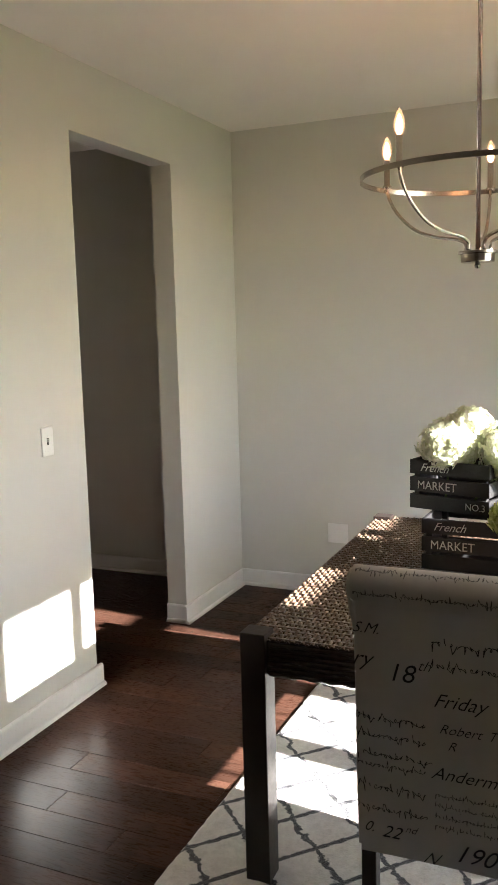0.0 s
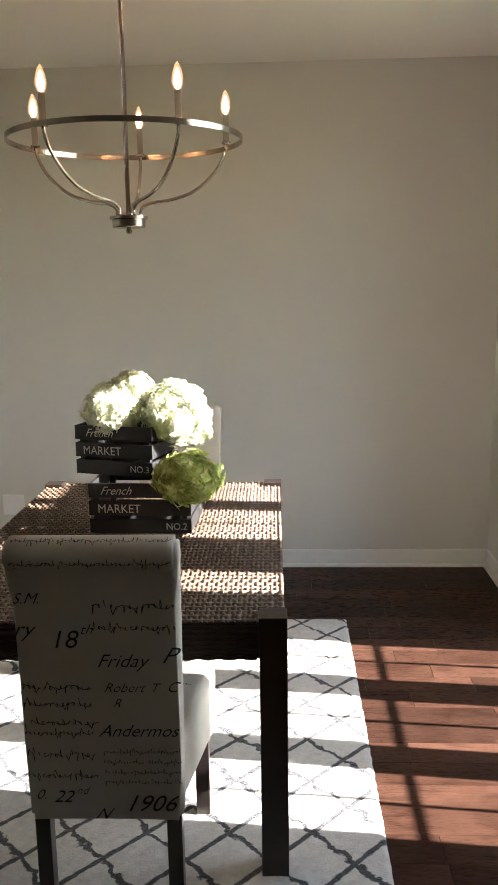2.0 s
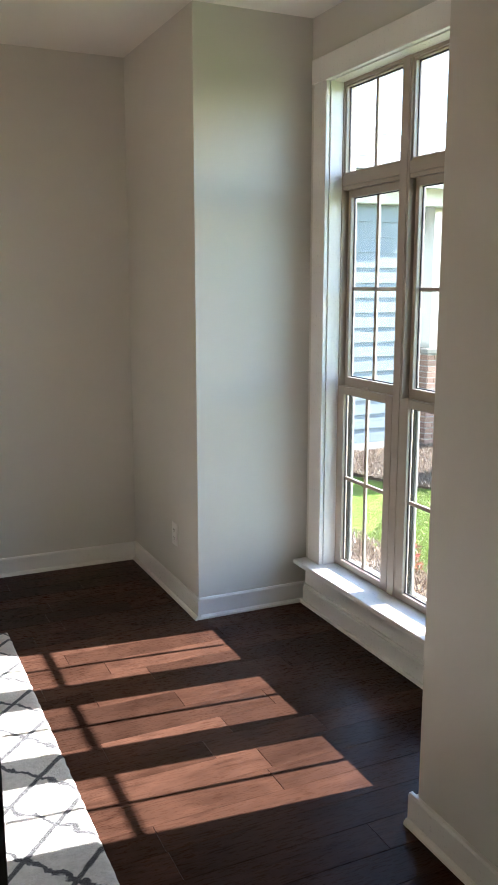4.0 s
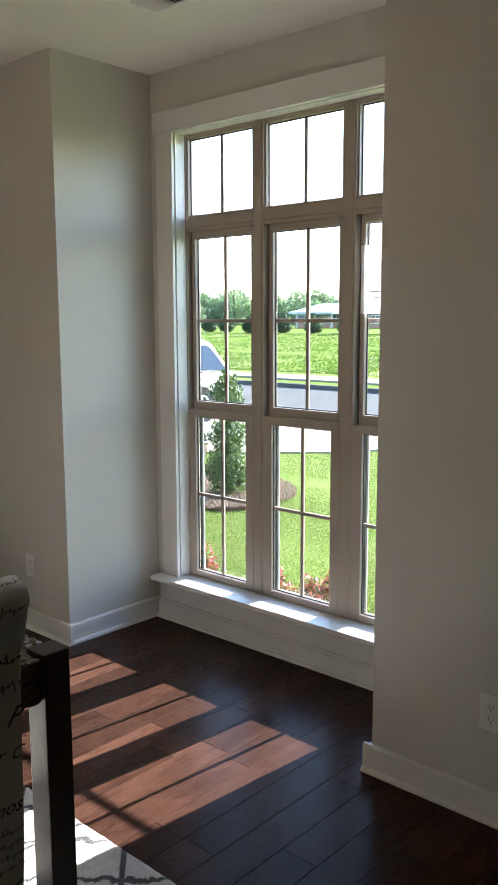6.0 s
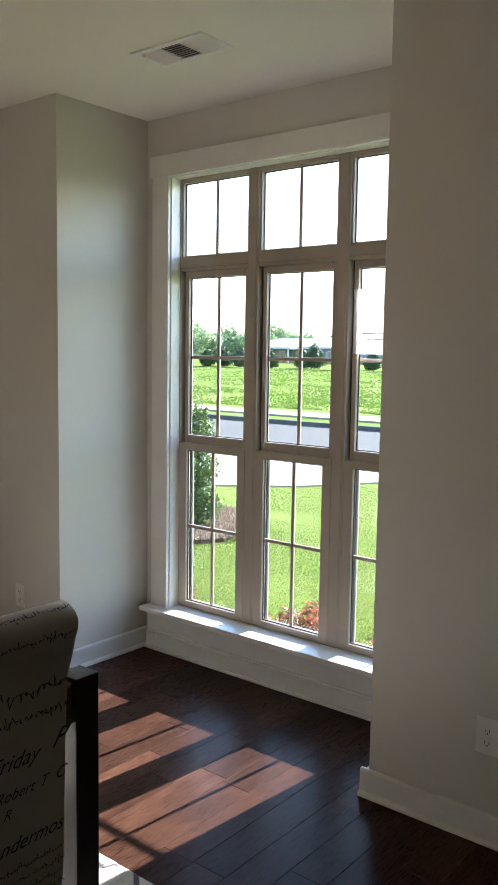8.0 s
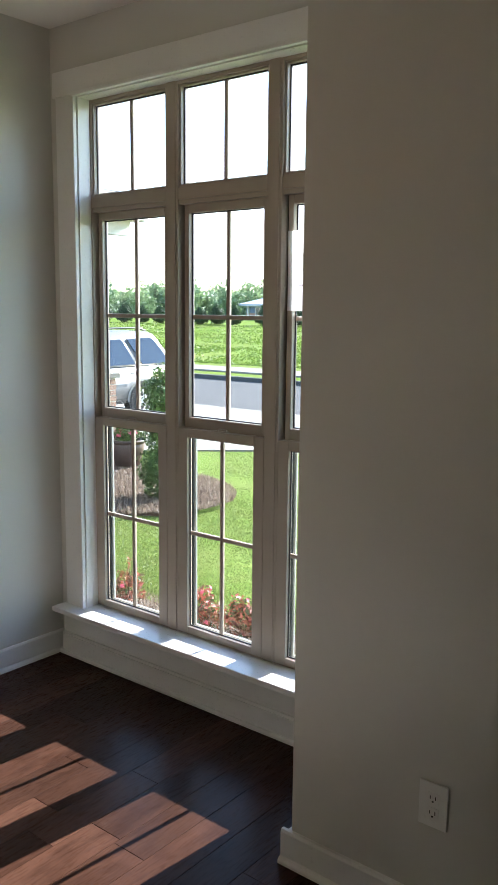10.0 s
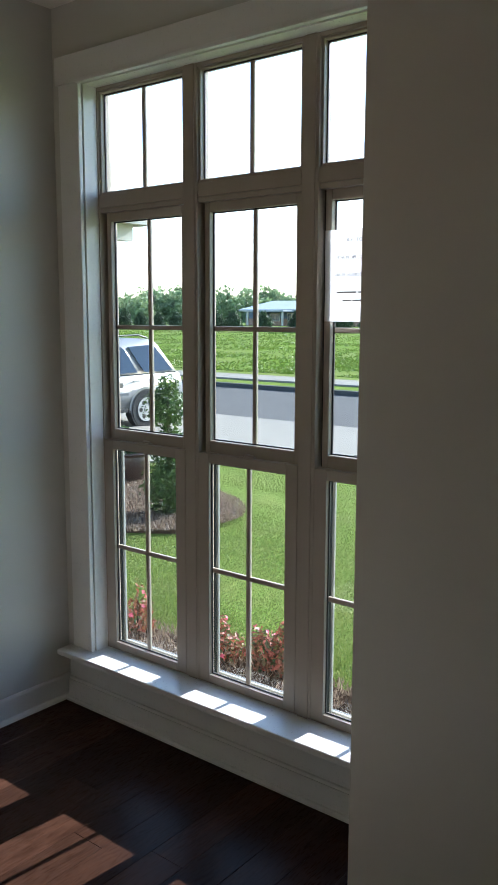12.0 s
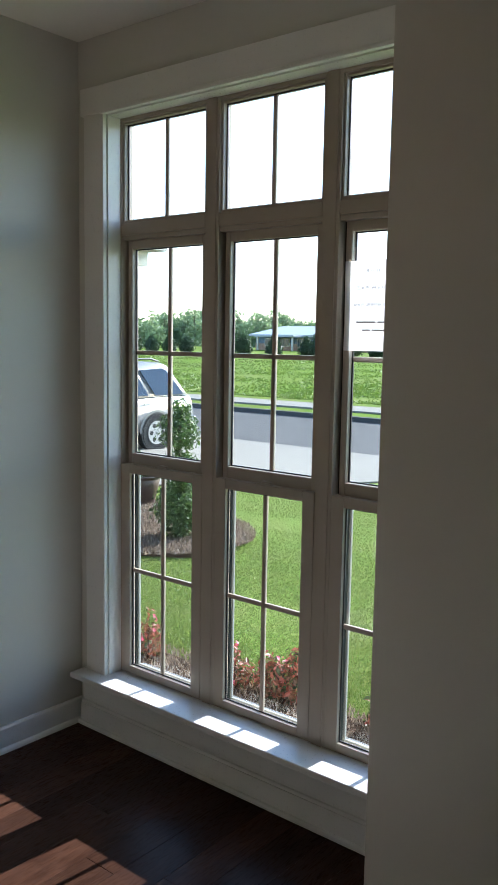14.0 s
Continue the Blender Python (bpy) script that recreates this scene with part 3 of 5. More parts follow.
    rows = [(-0.19, 0.652, 0.17, 0.017), (-0.19, 0.607, 0.17, 0.016), (-0.19, 0.558, 0.18, 0.017), (-0.19, 0.530, 0.17, 0.013), (-0.19, 0.472, 0.17, 0.017),
            (-0.19, 0.415, 0.17, 0.016), (-0.01, 0.860, 0.20, 0.018), (-0.01, 0.805, 0.20, 0.016), (0.0, 0.480, 0.19, 0.010), (0.0, 0.452, 0.19, 0.010),
            (0.0, 0.424, 0.19, 0.010), (0.0, 0.398, 0.19, 0.010)]
    for i, (x, z, wd, s) in enumerate(rows):
        bm = bmesh.new()
        scribble(bm, x, z, wd, s, 40 + i, yb(z) - 0.0016)
        part("script_line", bm, M_INK, back)
    # script round the scroll
    for i, ang in enumerate((192, 120)):
        bm = bmesh.new()
        scribble(bm, -0.185, 0.0, 0.37, 0.012, 80 + i, 0.0)
        for v in bm.verts:
            a = radians(ang) - v.co.z / r
            v.co = Vector((v.co.x, cx + (r + 0.0012) * math.cos(a), cz + (r + 0.0012) * math.sin(a)))
        part("script_line", bm, M_INK, back)
    for i, (x, y) in enumerate(((-0.18, 0.42), (-0.175, 0.34), (-0.17, 0.26), (-0.165, 0.18))):
        bm = bmesh.new()
        scribble(bm, x, 0.0, -2 * x, 0.014, 120 + i, 0.0)
        for v in bm.verts:
            v.co = Vector((v.co.x, y + v.co.z, 0.4832))
        part("script_line", bm, M_INK, seat)
    return ch


chair = build_chair(pose(-1.598, -1.800, 0.015, 0, 0, 0.5))
chair_far = copy_thing(chair, pose(-1.655, 0.285, 0.015, 0, 0, 180))
tagged(chair_far, "cream linen parsons chair standing at the far table end")


# ---- crates on the table ----
def build_crate(m, w, d, hgt, number, label):
    cr = thing("wooden_crate", m, label, "crate", "stacked market crates")
    sl, gap = (hgt - 2 * 0.012) / 3, 0.012
    for i in range(3):
        z = i * (sl + gap)
        front = part("slat", box_bm(-w / 2, w / 2, 0.0, 0.009, z, z + sl, 0.0015), M_CRATE, cr, "black stained front slat")
        part("slat", box_bm(-w / 2, w / 2, d - 0.009, d, z, z + sl, 0.0015), M_CRATE, cr)
        if i == 1:
            text_mesh("printed_word", "MARKET", 0.043, M_CRATE_INK, front, Matrix.Translation((-w / 2 + 0.030, -0.0008, z + 0.010)) @ Matrix(((0.92, 0, 0, 0), (0, 0, -1, 0), (0, 1, 0, 0), (0, 0, 0, 1))))
        if i == 2:
            text_mesh("printed_word", "French", 0.041, M_CRATE_INK, front, Matrix.Translation((-w / 2 + 0.040, -0.0008, z + 0.012)) @ Matrix(((0.95, 0, 0, 0), (0, 0, -1, 0), (0, 1, 0, 0), (0, 0, 0, 1))), shear=0.5)
        if i == 0:
            text_mesh("printed_word", "NO.%d" % number, 0.034, M_CRATE_INK, front, Matrix.Translation((w / 2 - 0.088, -0.0008, z + 0.014)) @ Matrix(((0.95, 0, 0, 0), (0, 0, -1, 0), (0, 1, 0, 0), (0, 0, 0, 1))))
        for s in (-1, 1):
            x = s * (w / 2 - 0.012)
            part("end_slat", box_bm(x - 0.006 + s * 0.005, x + 0.006 + s * 0.005, 0.0095, d - 0.0095, z, z + sl, 0.0015), M_CRATE, cr)
    for s in (-1, 1):
        for y in (0.0095, d - 0.0295):
            x = s * (w / 2 - 0.024)
            part("corner_post", box_bm(x - 0.010, x + 0.010, y, y + 0.020, 0.004, hgt - 0.004, 0.001), M_CRATE, cr)
    part("bottom_board", box_bm(-w / 2 + 0.02, w / 2 - 0.02, 0.010, d - 0.010, 0.002, 0.008), M_CRATE, cr)
    return cr


TT = 0.7675
build_crate(pose(-1.652, -0.880, TT, 0, 0, -2.5), 0.355, 0.27, 0.176, 2, "black stained slatted wooden crate with white stencil lettering on the table")
build_crate(pose(-1.760, -0.757, TT + 0.178, 0, 0, -15), 0.300, 0.24, 0.176, 3, "smaller black slatted wooden crate stacked on another crate")


# ---- hydrangeas ----
def petal_material(name, lo, hi):
    mat = bpy.data.materials.new(name)
    mat.use_nodes = True
    nt = mat.node_tree
    bsdf = nt.nodes["Principled BSDF"]
    geo = nt.nodes.new("ShaderNodeNewGeometry")
    col = ramp(nt, geo.outputs["Random Per Island"], [(0.0, lo), (1.0, hi)])
    col = mix(nt, calc(nt, "MULTIPLY", tex_noise(nt, mapped(nt), 90.0, 3), 0.35), col, lo)
    nt.links.new(col, bsdf.inputs["Base Color"])
    bsdf.inputs["Roughness"].default_value = 0.55
    tl = nt.nodes.new("ShaderNodeBsdfTranslucent")
    nt.links.new(col, tl.inputs[0])
    mx = nt.nodes.new("ShaderNodeMixShader")
    mx.inputs[0].default_value = 0.35
    nt.links.new(bsdf.outputs[0], mx.inputs[1])
    nt.links.new(tl.outputs[0], mx.inputs[2])
    nt.links.new(mx.outputs[0], nt.nodes["Material Output"].inputs[0])
    return mat


M_WHITE_PETAL = petal_material("white_petal", (0.68, 0.71, 0.46), (0.88, 0.87, 0.78))
M_GREEN_PETAL = petal_material("green_petal", (0.34, 0.42, 0.08), (0.72, 0.74, 0.34))
M_STEM = material("green_stem", (0.08, 0.13, 0.03), 0.6, vary=0.2)


def floret(bm, c, nrm, size, rnd):
    """Four cupped petals about a centre."""
    up = nrm.normalized()
    side = up.orthogonal().normalized()
    side.rotate(Matrix.Rotation(rnd.uniform(0, 6.3), 3, up))
    other = up.cross(side)
    for k in range(4):
        a = k * math.pi / 2
        d = side * math.cos(a) + other * math.sin(a)
        e = up.cross(d)
        s = size * rnd.uniform(0.8, 1.15)
        lift = rnd.uniform(0.05, 0.45)
        v0 = bm.verts.new(c)
        l1 = bm.verts.new(c + d * s * 0.50 + e * s * 0.42 + up * s * lift * 0.5)
        r1 = bm.verts.new(c + d * s * 0.50 - e * s * 0.42 + up * s * lift * 0.5)
        m1 = bm.verts.new(c + d * s * 0.55 + up * s * (lift * 0.5 - 0.10))
        tp = bm.verts.new(c + d * s * 0.98 + up * s * (lift - 0.15))
        bm.faces.new((v0, m1, l1))
        bm.faces.new((v0, r1, m1))
        bm.faces.new((m1, tp, l1))
        bm.faces.new((m1, r1, tp))


def build_hydrangea(name, centre, radii, mat, foot, seed, label, lobes=()):
    rnd = random.Random(seed)
    c = Vector(centre)
    th = thing(name, Matrix.Translation(c), label, "flowers", "hydrangeas in the crates")
    bm = bmesh.new()
    for off, rad in ((Vector((0, 0, 0)), Vector(radii)),) + tuple((Vector(o), Vector(r)) for o, r in lobes):
        count = int(340 * (rad.x * rad.x) / 0.0100)
        for i in range(count):
            z = 1 - 2 * (i + 0.5) / count
            a = i * 2.39996
            q = math.sqrt(1 - z * z)
            n = Vector((q * math.cos(a), q * math.sin(a), z))
            k = 0.88 + 0.24 * noise.noise(n * 2.2 + Vector((seed, 0, 0))) + rnd.uniform(-0.10, 0.10)
            p = off + Vector((n.x * rad.x, n.y * rad.y, n.z * rad.z)) * k
            floret(bm, p, n + Vector([rnd.uniform(-0.35, 0.35) for _ in range(3)]), 0.025, rnd)
    part("petals", bm, mat, th)
    f = Vector(foot) - c
    part("stem", tube_bm([f, f * 0.5 + Vector((0.004, 0.006, 0)), Vector((0, 0, -0.01))], 0.004, 6), M_STEM, th)
    return th


build_hydrangea("white_hydrangea", (-1.772, -0.695, 1.168), (0.106, 0.092, 0.094), M_WHITE_PETAL, (-1.78, -0.715, 0.955), 3,
                "full white hydrangea bloom in the upper crate", (((0.065, 0.05, 0.060), (0.090, 0.08, 0.072)),))
build_hydrangea("white_hydrangea", (-1.542, -0.695, 1.158), (0.122, 0.110, 0.112), M_WHITE_PETAL, (-1.70, -0.735, 0.955), 5,
                "large white hydrangea bloom leaning over the crate edge", (((0.055, 0.02, -0.065), (0.070, 0.07, 0.060)),))
build_hydrangea("green_hydrangea", (-1.478, -0.903, 0.968), (0.116, 0.095, 0.088), M_GREEN_PETAL, (-1.53, -0.770, 0.775), 8,
                "lime green hydrangea bloom resting on the lower crate")


# ---- chandelier ----
def build_chandelier():
    ch = thing("chandelier", pose(-1.657, -0.835, -0.3166) @ Matrix.Diagonal((1.197, 1.197, 1.197, 1)), "brushed nickel ring chandelier with five lit candle bulbs", "chandelier")
    part("canopy", lathe_bm([(0.0, 2.532), (0.050, 2.534), (0.054, 2.540), (0.054, 2.5520), (0.0, 2.5528)], 28), M_NICKEL, ch, smooth=True)
    part("rod", lathe_bm([(0.0, 1.80), (0.0065, 1.80), (0.0065, 2.440), (0.009, 2.441), (0.009, 2.462), (0.0065, 2.463), (0.0065, 2.54), (0.0, 2.54)], 14), M_NICKEL, ch, smooth=True)
    part("hub", lathe_bm([(0.0, 1.748), (0.007, 1.750), (0.009, 1.757), (0.006, 1.763), (0.008, 1.764), (0.043, 1.765), (0.045, 1.767), (0.045, 1.786), (0.052, 1.788), (0.052, 1.795), (0.0, 1.797)], 32), M_NICKEL, ch, "round brushed nickel hub")
    R = 0.311
    n = 180
    bm = bmesh.new()
    rows = []
    for i in range(n):
        a = 2 * math.pi * i / n
        d = Vector((math.cos(a), math.sin(a), 0))
        rows.append([bm.verts.new(d * r + Vector((0, 0, z))) for r, z in ((R, 1.986), (R + 0.004, 1.986), (R + 0.004, 2.000), (R, 2.000))])
    for i in range(n):
        a, b = rows[i], rows[(i + 1) % n]
        for k in range(4):
            bm.faces.new((a[k], a[(k + 1) % 4], b[(k + 1) % 4], b[k]))
    part("ring", bm, M_NICKEL, ch, "flat brushed nickel ring", smooth=False)
    for k in range(5):
        a = radians(91.6 + 72 * k)
        d = Vector((math.cos(a), math.sin(a), 0))
        pts = []
        ctrl = [(0.034, 1.795), (0.036, 1.817), (0.062, 1.831), (0.120, 1.841), (0.186, 1.865), (0.242, 1.912), (0.274, 1.962), (0.281, 2.000)]
        for i in range(25):
            u = i / 24 * (len(ctrl) - 1)
            j = min(int(u), len(ctrl) - 2)
            f = u - j
            p = [ctrl[max(0, min(len(ctrl) - 1, j + o))] for o in (-1, 0, 1, 2)]
            q = [0.5 * (2 * p[1][c] + (p[2][c] - p[0][c]) * f + (2 * p[0][c] - 5 * p[1][c] + 4 * p[2][c] - p[3][c]) * f * f + (3 * p[1][c] - p[0][c] - 3 * p[2][c] + p[3][c]) * f ** 3) for c in (0, 1)]
            pts.append(d * q[0] + Vector((0, 0, q[1])))
        arm = part("arm", tube_bm(pts, 0.0048, 10), M_NICKEL, ch, "curved nickel arm", smooth=True)
        at = d * 0.281 + Vector((0, 0, 0.007))
        bm = lathe_bm([(0.0, 1.985), (0.012, 1.986), (0.013, 1.991), (0.0085, 1.995), (0.0085, 2.062), (0.0075, 2.064), (0.0, 2.064)], 18)
        bmesh.ops.translate(bm, verts=bm.verts, vec=at)
        part("candle_sleeve", bm, M_NICKEL, arm, smooth=True)
        prof = [(0.0, 2.064), (0.0075, 2.065), (0.0125, 2.075), (0.0145, 2.086), (0.0125, 2.101), (0.0075, 2.116), (0.003, 2.126), (0.0, 2.129)]
        bm = lathe_bm(prof, 18)
        bmesh.ops.translate(bm, verts=bm.verts, vec=at)
        bulb = part("bulb", bm, M_BULB_GLASS, arm, "clear candle bulb glowing warm", smooth=True)
        bulb.visible_shadow = False
        bm = lathe_bm([(r * 0.62, 2.067 + (z - 2.064) * 0.74) for r, z in prof], 14)
        bmesh.ops.translate(bm, verts=bm.verts, vec=at)
        part("filament", bm, M_BULB, arm, "bright filament cluster", smooth=True)
    return ch


def bulb_material():
    mat = bpy.data.materials.new("lit_filament")
    mat.use_nodes = True
    bsdf = mat.node_tree.nodes["Principled BSDF"]
    bsdf.inputs["Base Color"].default_value = (0.35, 0.25, 0.15, 1)
    bsdf.inputs["Emission Color"].default_value = (1.0, 0.46, 0.17, 1)
    bsdf.inputs["Emission Strength"].default_value = BULB
    return mat


def bulb_glass_material():
    """Thin clear glass, its faint orange emission painting a halo round the filament."""
    mat = bpy.data.materials.new("halo_bulb_glass")
    mat.use_nodes = True
    nt = mat.node_tree
    nt.nodes.remove(nt.nodes["Principled BSDF"])
    tr, em, mx = nt.nodes.new("ShaderNodeBsdfTransparent"), nt.nodes.new("ShaderNodeEmission"), nt.nodes.new("ShaderNodeMixShader")
    em.inputs[0].default_value, em.inputs[1].default_value = (1.0, 0.50, 0.22, 1), 0.10
    mx.inputs[0].default_value = 0.55
    nt.links.new(tr.outputs[0], mx.inputs[1])
    nt.links.new(em.outputs[0], mx.inputs[2])
    nt.links.new(mx.outputs[0], nt.nodes["Material Output"].inputs[0])
    return mat


BULB = 8.0
M_BULB = bulb_material()
M_BULB_GLASS = bulb_glass_material()
build_chandelier()


# ---- rug ----
def build_rug():
    x0, x1, y0, y1 = -2.425, -0.862, -2.25, 0.193
    nx, ny = 170, 260
    bm = bmesh.new()
    rnd = random.Random(4)
    rows = []
    for j in range(ny + 1):
        row = []
        for i in range(nx + 1):
            u, v = i / nx, j / ny
            x, y = x0 + (x1 - x0) * u, y0 + (y1 - y0) * v
            edge = min(x - x0, x1 - x, y - y0, y1 - y)
            z = 0.013 * min(1.0, 0.35 + edge / 0.02) + 0.0035 * noise.noise(Vector((x * 45, y * 45, 0))) + rnd.uniform(-0.0012, 0.0012)
            if edge < 1e-6:
                z = 0.0015
                x += 0.004 * noise.noise(Vector((x * 30, y * 30, 3)))
                y += 0.004 * noise.noise(Vector((x * 30, y * 30, 7)))
            row.append(bm.verts.new((x, y, z)))
        rows.append(row)
    for a, b in zip(rows, rows[1:]):
        for i in range(nx):
            bm.faces.new((a[i], a[i + 1], b[i + 1], b[i]))
    ob = link_bm("area_rug", bm, M_RUG, smooth=True)
    return tagged(ob, "cream shag area rug with a dark trellis pattern under the table", "rug")


build_rug()


# ---- wall plates, ceiling register ----
def wall_plate(name, m, w, hgt, label, slots=()):
    p = thing(name, m, label, name.replace("_", " "))
    part("plate", box_bm(-w / 2, w / 2, -0.006, 0.0, -hgt / 2, hgt / 2, 0.0025), M_PLATE, p)
    for nm, x0, x1, z0, z1, d, mat in slots:
        part(nm, box_bm(x0, x1, -0.006 - d, -0.004, z0, z1, 0.0008), mat, p)
    return p


def outlet_slots():
    out = []
    for c in (-0.020, 0.020):
        out.append(("receptacle", -0.0165, 0.0165, c - 0.014, c + 0.014, 0.0015, M_PLATE))
        out.append(("slot", -0.0085, -0.0060, c - 0.004, c + 0.006, 0.0020, M_SLOT))
        out.append(("slot", 0.0060, 0.0085, c - 0.004, c + 0.006, 0.0020, M_SLOT))
        out.append(("ground_hole", -0.0025, 0.0025, c - 0.012, c - 0.007, 0.0020, M_SLOT))
    return out


wall_plate("power_outlet", pose(0.0, 0.315, 0.332, 0, 0, -90), 0.072, 0.117, "white duplex outlet low on the wall beside the bay", outlet_slots())
wall_plate("power_outlet", pose(0.0, -2.180, 0.356, 0, 0, -90), 0.078, 0.120, "white duplex outlet low on the greige wall", outlet_slots())
wall_plate("blank_plate", pose(-2.727, YB, 0.372), 0.125, 0.118, "blank white square cover plate on the back wall")
wall_plate("light_switch", pose(XL, -0.897, 1.164, 0, 0, 90), 0.074, 0.118, "white toggle light switch beside the doorway",
           [("toggle_slot", -0.006, 0.006, -0.014, 0.014, 0.0006, M_SLOT), ("toggle", -0.004, 0.004, -0.002, 0.010, 0.010, M_PLATE)])


def build_register():
    v = thing("ceiling_vent", pose(-0.055, -0.843, H), "white metal ceiling air register with three louvre banks", "air vent")
    bm = bmesh.new()
    for b in ((-0.095, 0.095, -0.190, -0.155), (-0.095, 0.095, 0.155, 0.190), (-0.095, -0.068, -0.155, 0.155), (0.068, 0.095, -0.155, 0.155), (-0.068, 0.068, -0.058, -0.050), (-0.068, 0.068, 0.050, 0.058)):
        box_bm(*b, -0.007, 0.0, 0.0015, 1, bm=bm)
    part("frame", bm, M_PLATE, v)
    part("backing", box_bm(-0.068, 0.068, -0.155, 0.155, -0.0015, 0.0), M_SLOT, v, "dark duct opening")
    for y0, y1, tilt in ((-0.155, -0.058, 35), (-0.050, 0.050, -35), (0.058, 0.155, 35)):
        for i in range(8):
            x = -0.0595 + i * 0.017
            bm = box_bm(-0.008, 0.008, y0, y1, -0.0006, 0.0006)
            bmesh.ops.rotate(bm, verts=bm.verts, cent=(0, 0, 0), matrix=Matrix.Rotation(radians(tilt), 3, "Y"))
            bmesh.ops.translate(bm, verts=bm.verts, vec=(x, 0, -0.0065))
            part("slat", bm, M_PLATE, v)
    part("lever", box_bm(-0.072, -0.069, 0.130, 0.136, -0.022, -0.006, 0.001), M_PLATE, v)
    return v


build_register()


# ---- outside ----
def ground_z(x, y):
    """Lawn falling gently to the street, a field rising slowly beyond."""
    z = np.interp(x, [0.8, 5.5, 9.5, 13.0, 20.0, 24.5, 60.0, 100.0, 300.0, 900.0], [-0.40, -0.45, -0.68, -0.79, -0.76, -0.70, 0.32, 0.5, 0.5, 0.5])
    return float(z)


def grass_material(name, lo, mid, hi, scale):
    mat = bpy.data.materials.new(name)
    mat.use_nodes = True
    nt = mat.node_tree
    bsdf = nt.nodes["Principled BSDF"]
    vec = mapped(nt)
    big, fine = tex_noise(nt, vec, scale * 0.12, 4), tex_noise(nt, vec, scale, 6, 0.75)
    col = ramp(nt, fine, [(0.25, lo), (0.5, mid), (0.8, hi)])
    col = mix(nt, ramp(nt, big, [(0.45, (0, 0, 0)), (0.75, (0.6, 0.6, 0.6))]), col, (0.17, 0.16, 0.06))
    nt.links.new(col, bsdf.inputs["Base Color"])
    bsdf.inputs["Roughness"].default_value = 0.9
    bsdf.inputs["Specular IOR Level"].default_value = 0.03
    b = nt.nodes.new("ShaderNodeBump")
    b.inputs["Strength"].default_value, b.inputs["Distance"].default_value = 0.8, 0.05
    nt.links.new(fine, b.inputs["Height"])
    nt.links.new(b.outputs[0], bsdf.inputs["Normal"])
    return mat


M_LAWN = grass_material("lawn_grass", (0.070, 0.115, 0.018), (0.120, 0.178, 0.032), (0.21, 0.235, 0.070), 14.0)
M_FIELD = grass_material("field_grass", (0.045, 0.085, 0.006), (0.095, 0.150, 0.012), (0.170, 0.200, 0.026), 1.1)
M_BLADE = petal_material("grass_blade", (0.085, 0.138, 0.021), (0.24, 0.265, 0.080))
M_MULCH = material("pine_straw", (0.085, 0.055, 0.038), 0.95, vary=0.5, scale=30, bump=0.6, bump_scale=80, Specular_IOR_Level=0.03)
M_CONC = material("pale_concrete", (0.215, 0.20, 0.172), 0.95, vary=0.08, scale=2, bump=0.2, bump_scale=60, Specular_IOR_Level=0.05)
M_ASPHALT = material("grey_street", (0.098, 0.095, 0.092), 0.95, vary=0.12, scale=1.2, bump=0.3, bump_scale=70, Specular_IOR_Level=0.03)
# kerb concrete darkened all over to stand in for its shadowed street face
M_KERB = material("shaded_kerb", (0.075, 0.075, 0.075), 0.95, vary=0.15, scale=3, Specular_IOR_Level=0.03)
M_SIDING = material("pale_lap_siding", (0.17, 0.20, 0.22), 0.6, vary=0.03, scale=4, bump=0.1, bump_scale=60)
M_FASCIA = material("cream_fascia", (0.50, 0.47, 0.41), 0.5, vary=0.03)
M_SHINGLE = material("grey_shingle", (0.20, 0.19, 0.185), 0.9, vary=0.25, scale=14, bump=0.4, bump_scale=90)
M_BRICK = material("tan_brick", (0.34, 0.21, 0.15), 0.9, vary=0.25, scale=9, bump=0.5, bump_scale=70)
M_MORTAR = material("mortar", (0.45, 0.42, 0.37), 0.95, vary=0.1, scale=20, bump=0.4, bump_scale=90)
M_POT = material("brown_glazed_pot", (0.075, 0.045, 0.035), 0.35, vary=0.3, scale=8, bump=0.15, bump_scale=40)
M_CAR = material("silver_white_paint", (0.19, 0.195, 0.20), 0.22, metal=0.15, vary=0.01, bump=0.0, Coat_Weight=0.6)
M_TYRE = material("black_rubber", (0.010, 0.010, 0.0105), 0.8, vary=0.2, bump=0.2)
M_RIM = material("alloy_rim", (0.62, 0.62, 0.63), 0.3, metal=0.9, vary=0.05)
M_CARGLASS = material("tinted_car_glass", (0.03, 0.045, 0.07), 0.04, vary=0.02, bump=0.0)
M_DARKTRIM = material("dark_car_trim", (0.012, 0.012, 0.013), 0.5, vary=0.1)
M_BARK = material("brown_bark", (0.10, 0.075, 0.055), 0.95, vary=0.3, scale=12, bump=0.8, bump_scale=40)
M_SHRUB_LEAF = petal_material("shrub_leaf", (0.020, 0.050, 0.012), (0.12, 0.19, 0.035))
M_RED_LEAF = petal_material("red_leaf", (0.045, 0.080, 0.026), (0.40, 0.090, 0.070))
# far woods: leaf colour lifted paler to paint in the distance haze
M_TREE_LEAF = petal_material("hazy_tree_leaf", (0.10, 0.165, 0.075), (0.20, 0.27, 0.13))
M_TREE_LEAF_PALE = petal_material("pale_tree_leaf", (0.14, 0.21, 0.085), (0.26, 0.33, 0.16))
M_HEDGE_LEAF = petal_material("hedge_leaf", (0.016, 0.040, 0.014), (0.05, 0.085, 0.03))
M_PINK = petal_material("pink_petal", (0.42, 0.03, 0.10), (0.70, 0.18, 0.22))
M_METALROOF = material("pale_blue_metal_roof", (0.32, 0.335, 0.35), 0.5, vary=0.05, scale=0.5)
M_BLUEWALL = material("blue_grey_cladding", (0.12, 0.16, 0.22), 0.7, vary=0.1, scale=0.5)
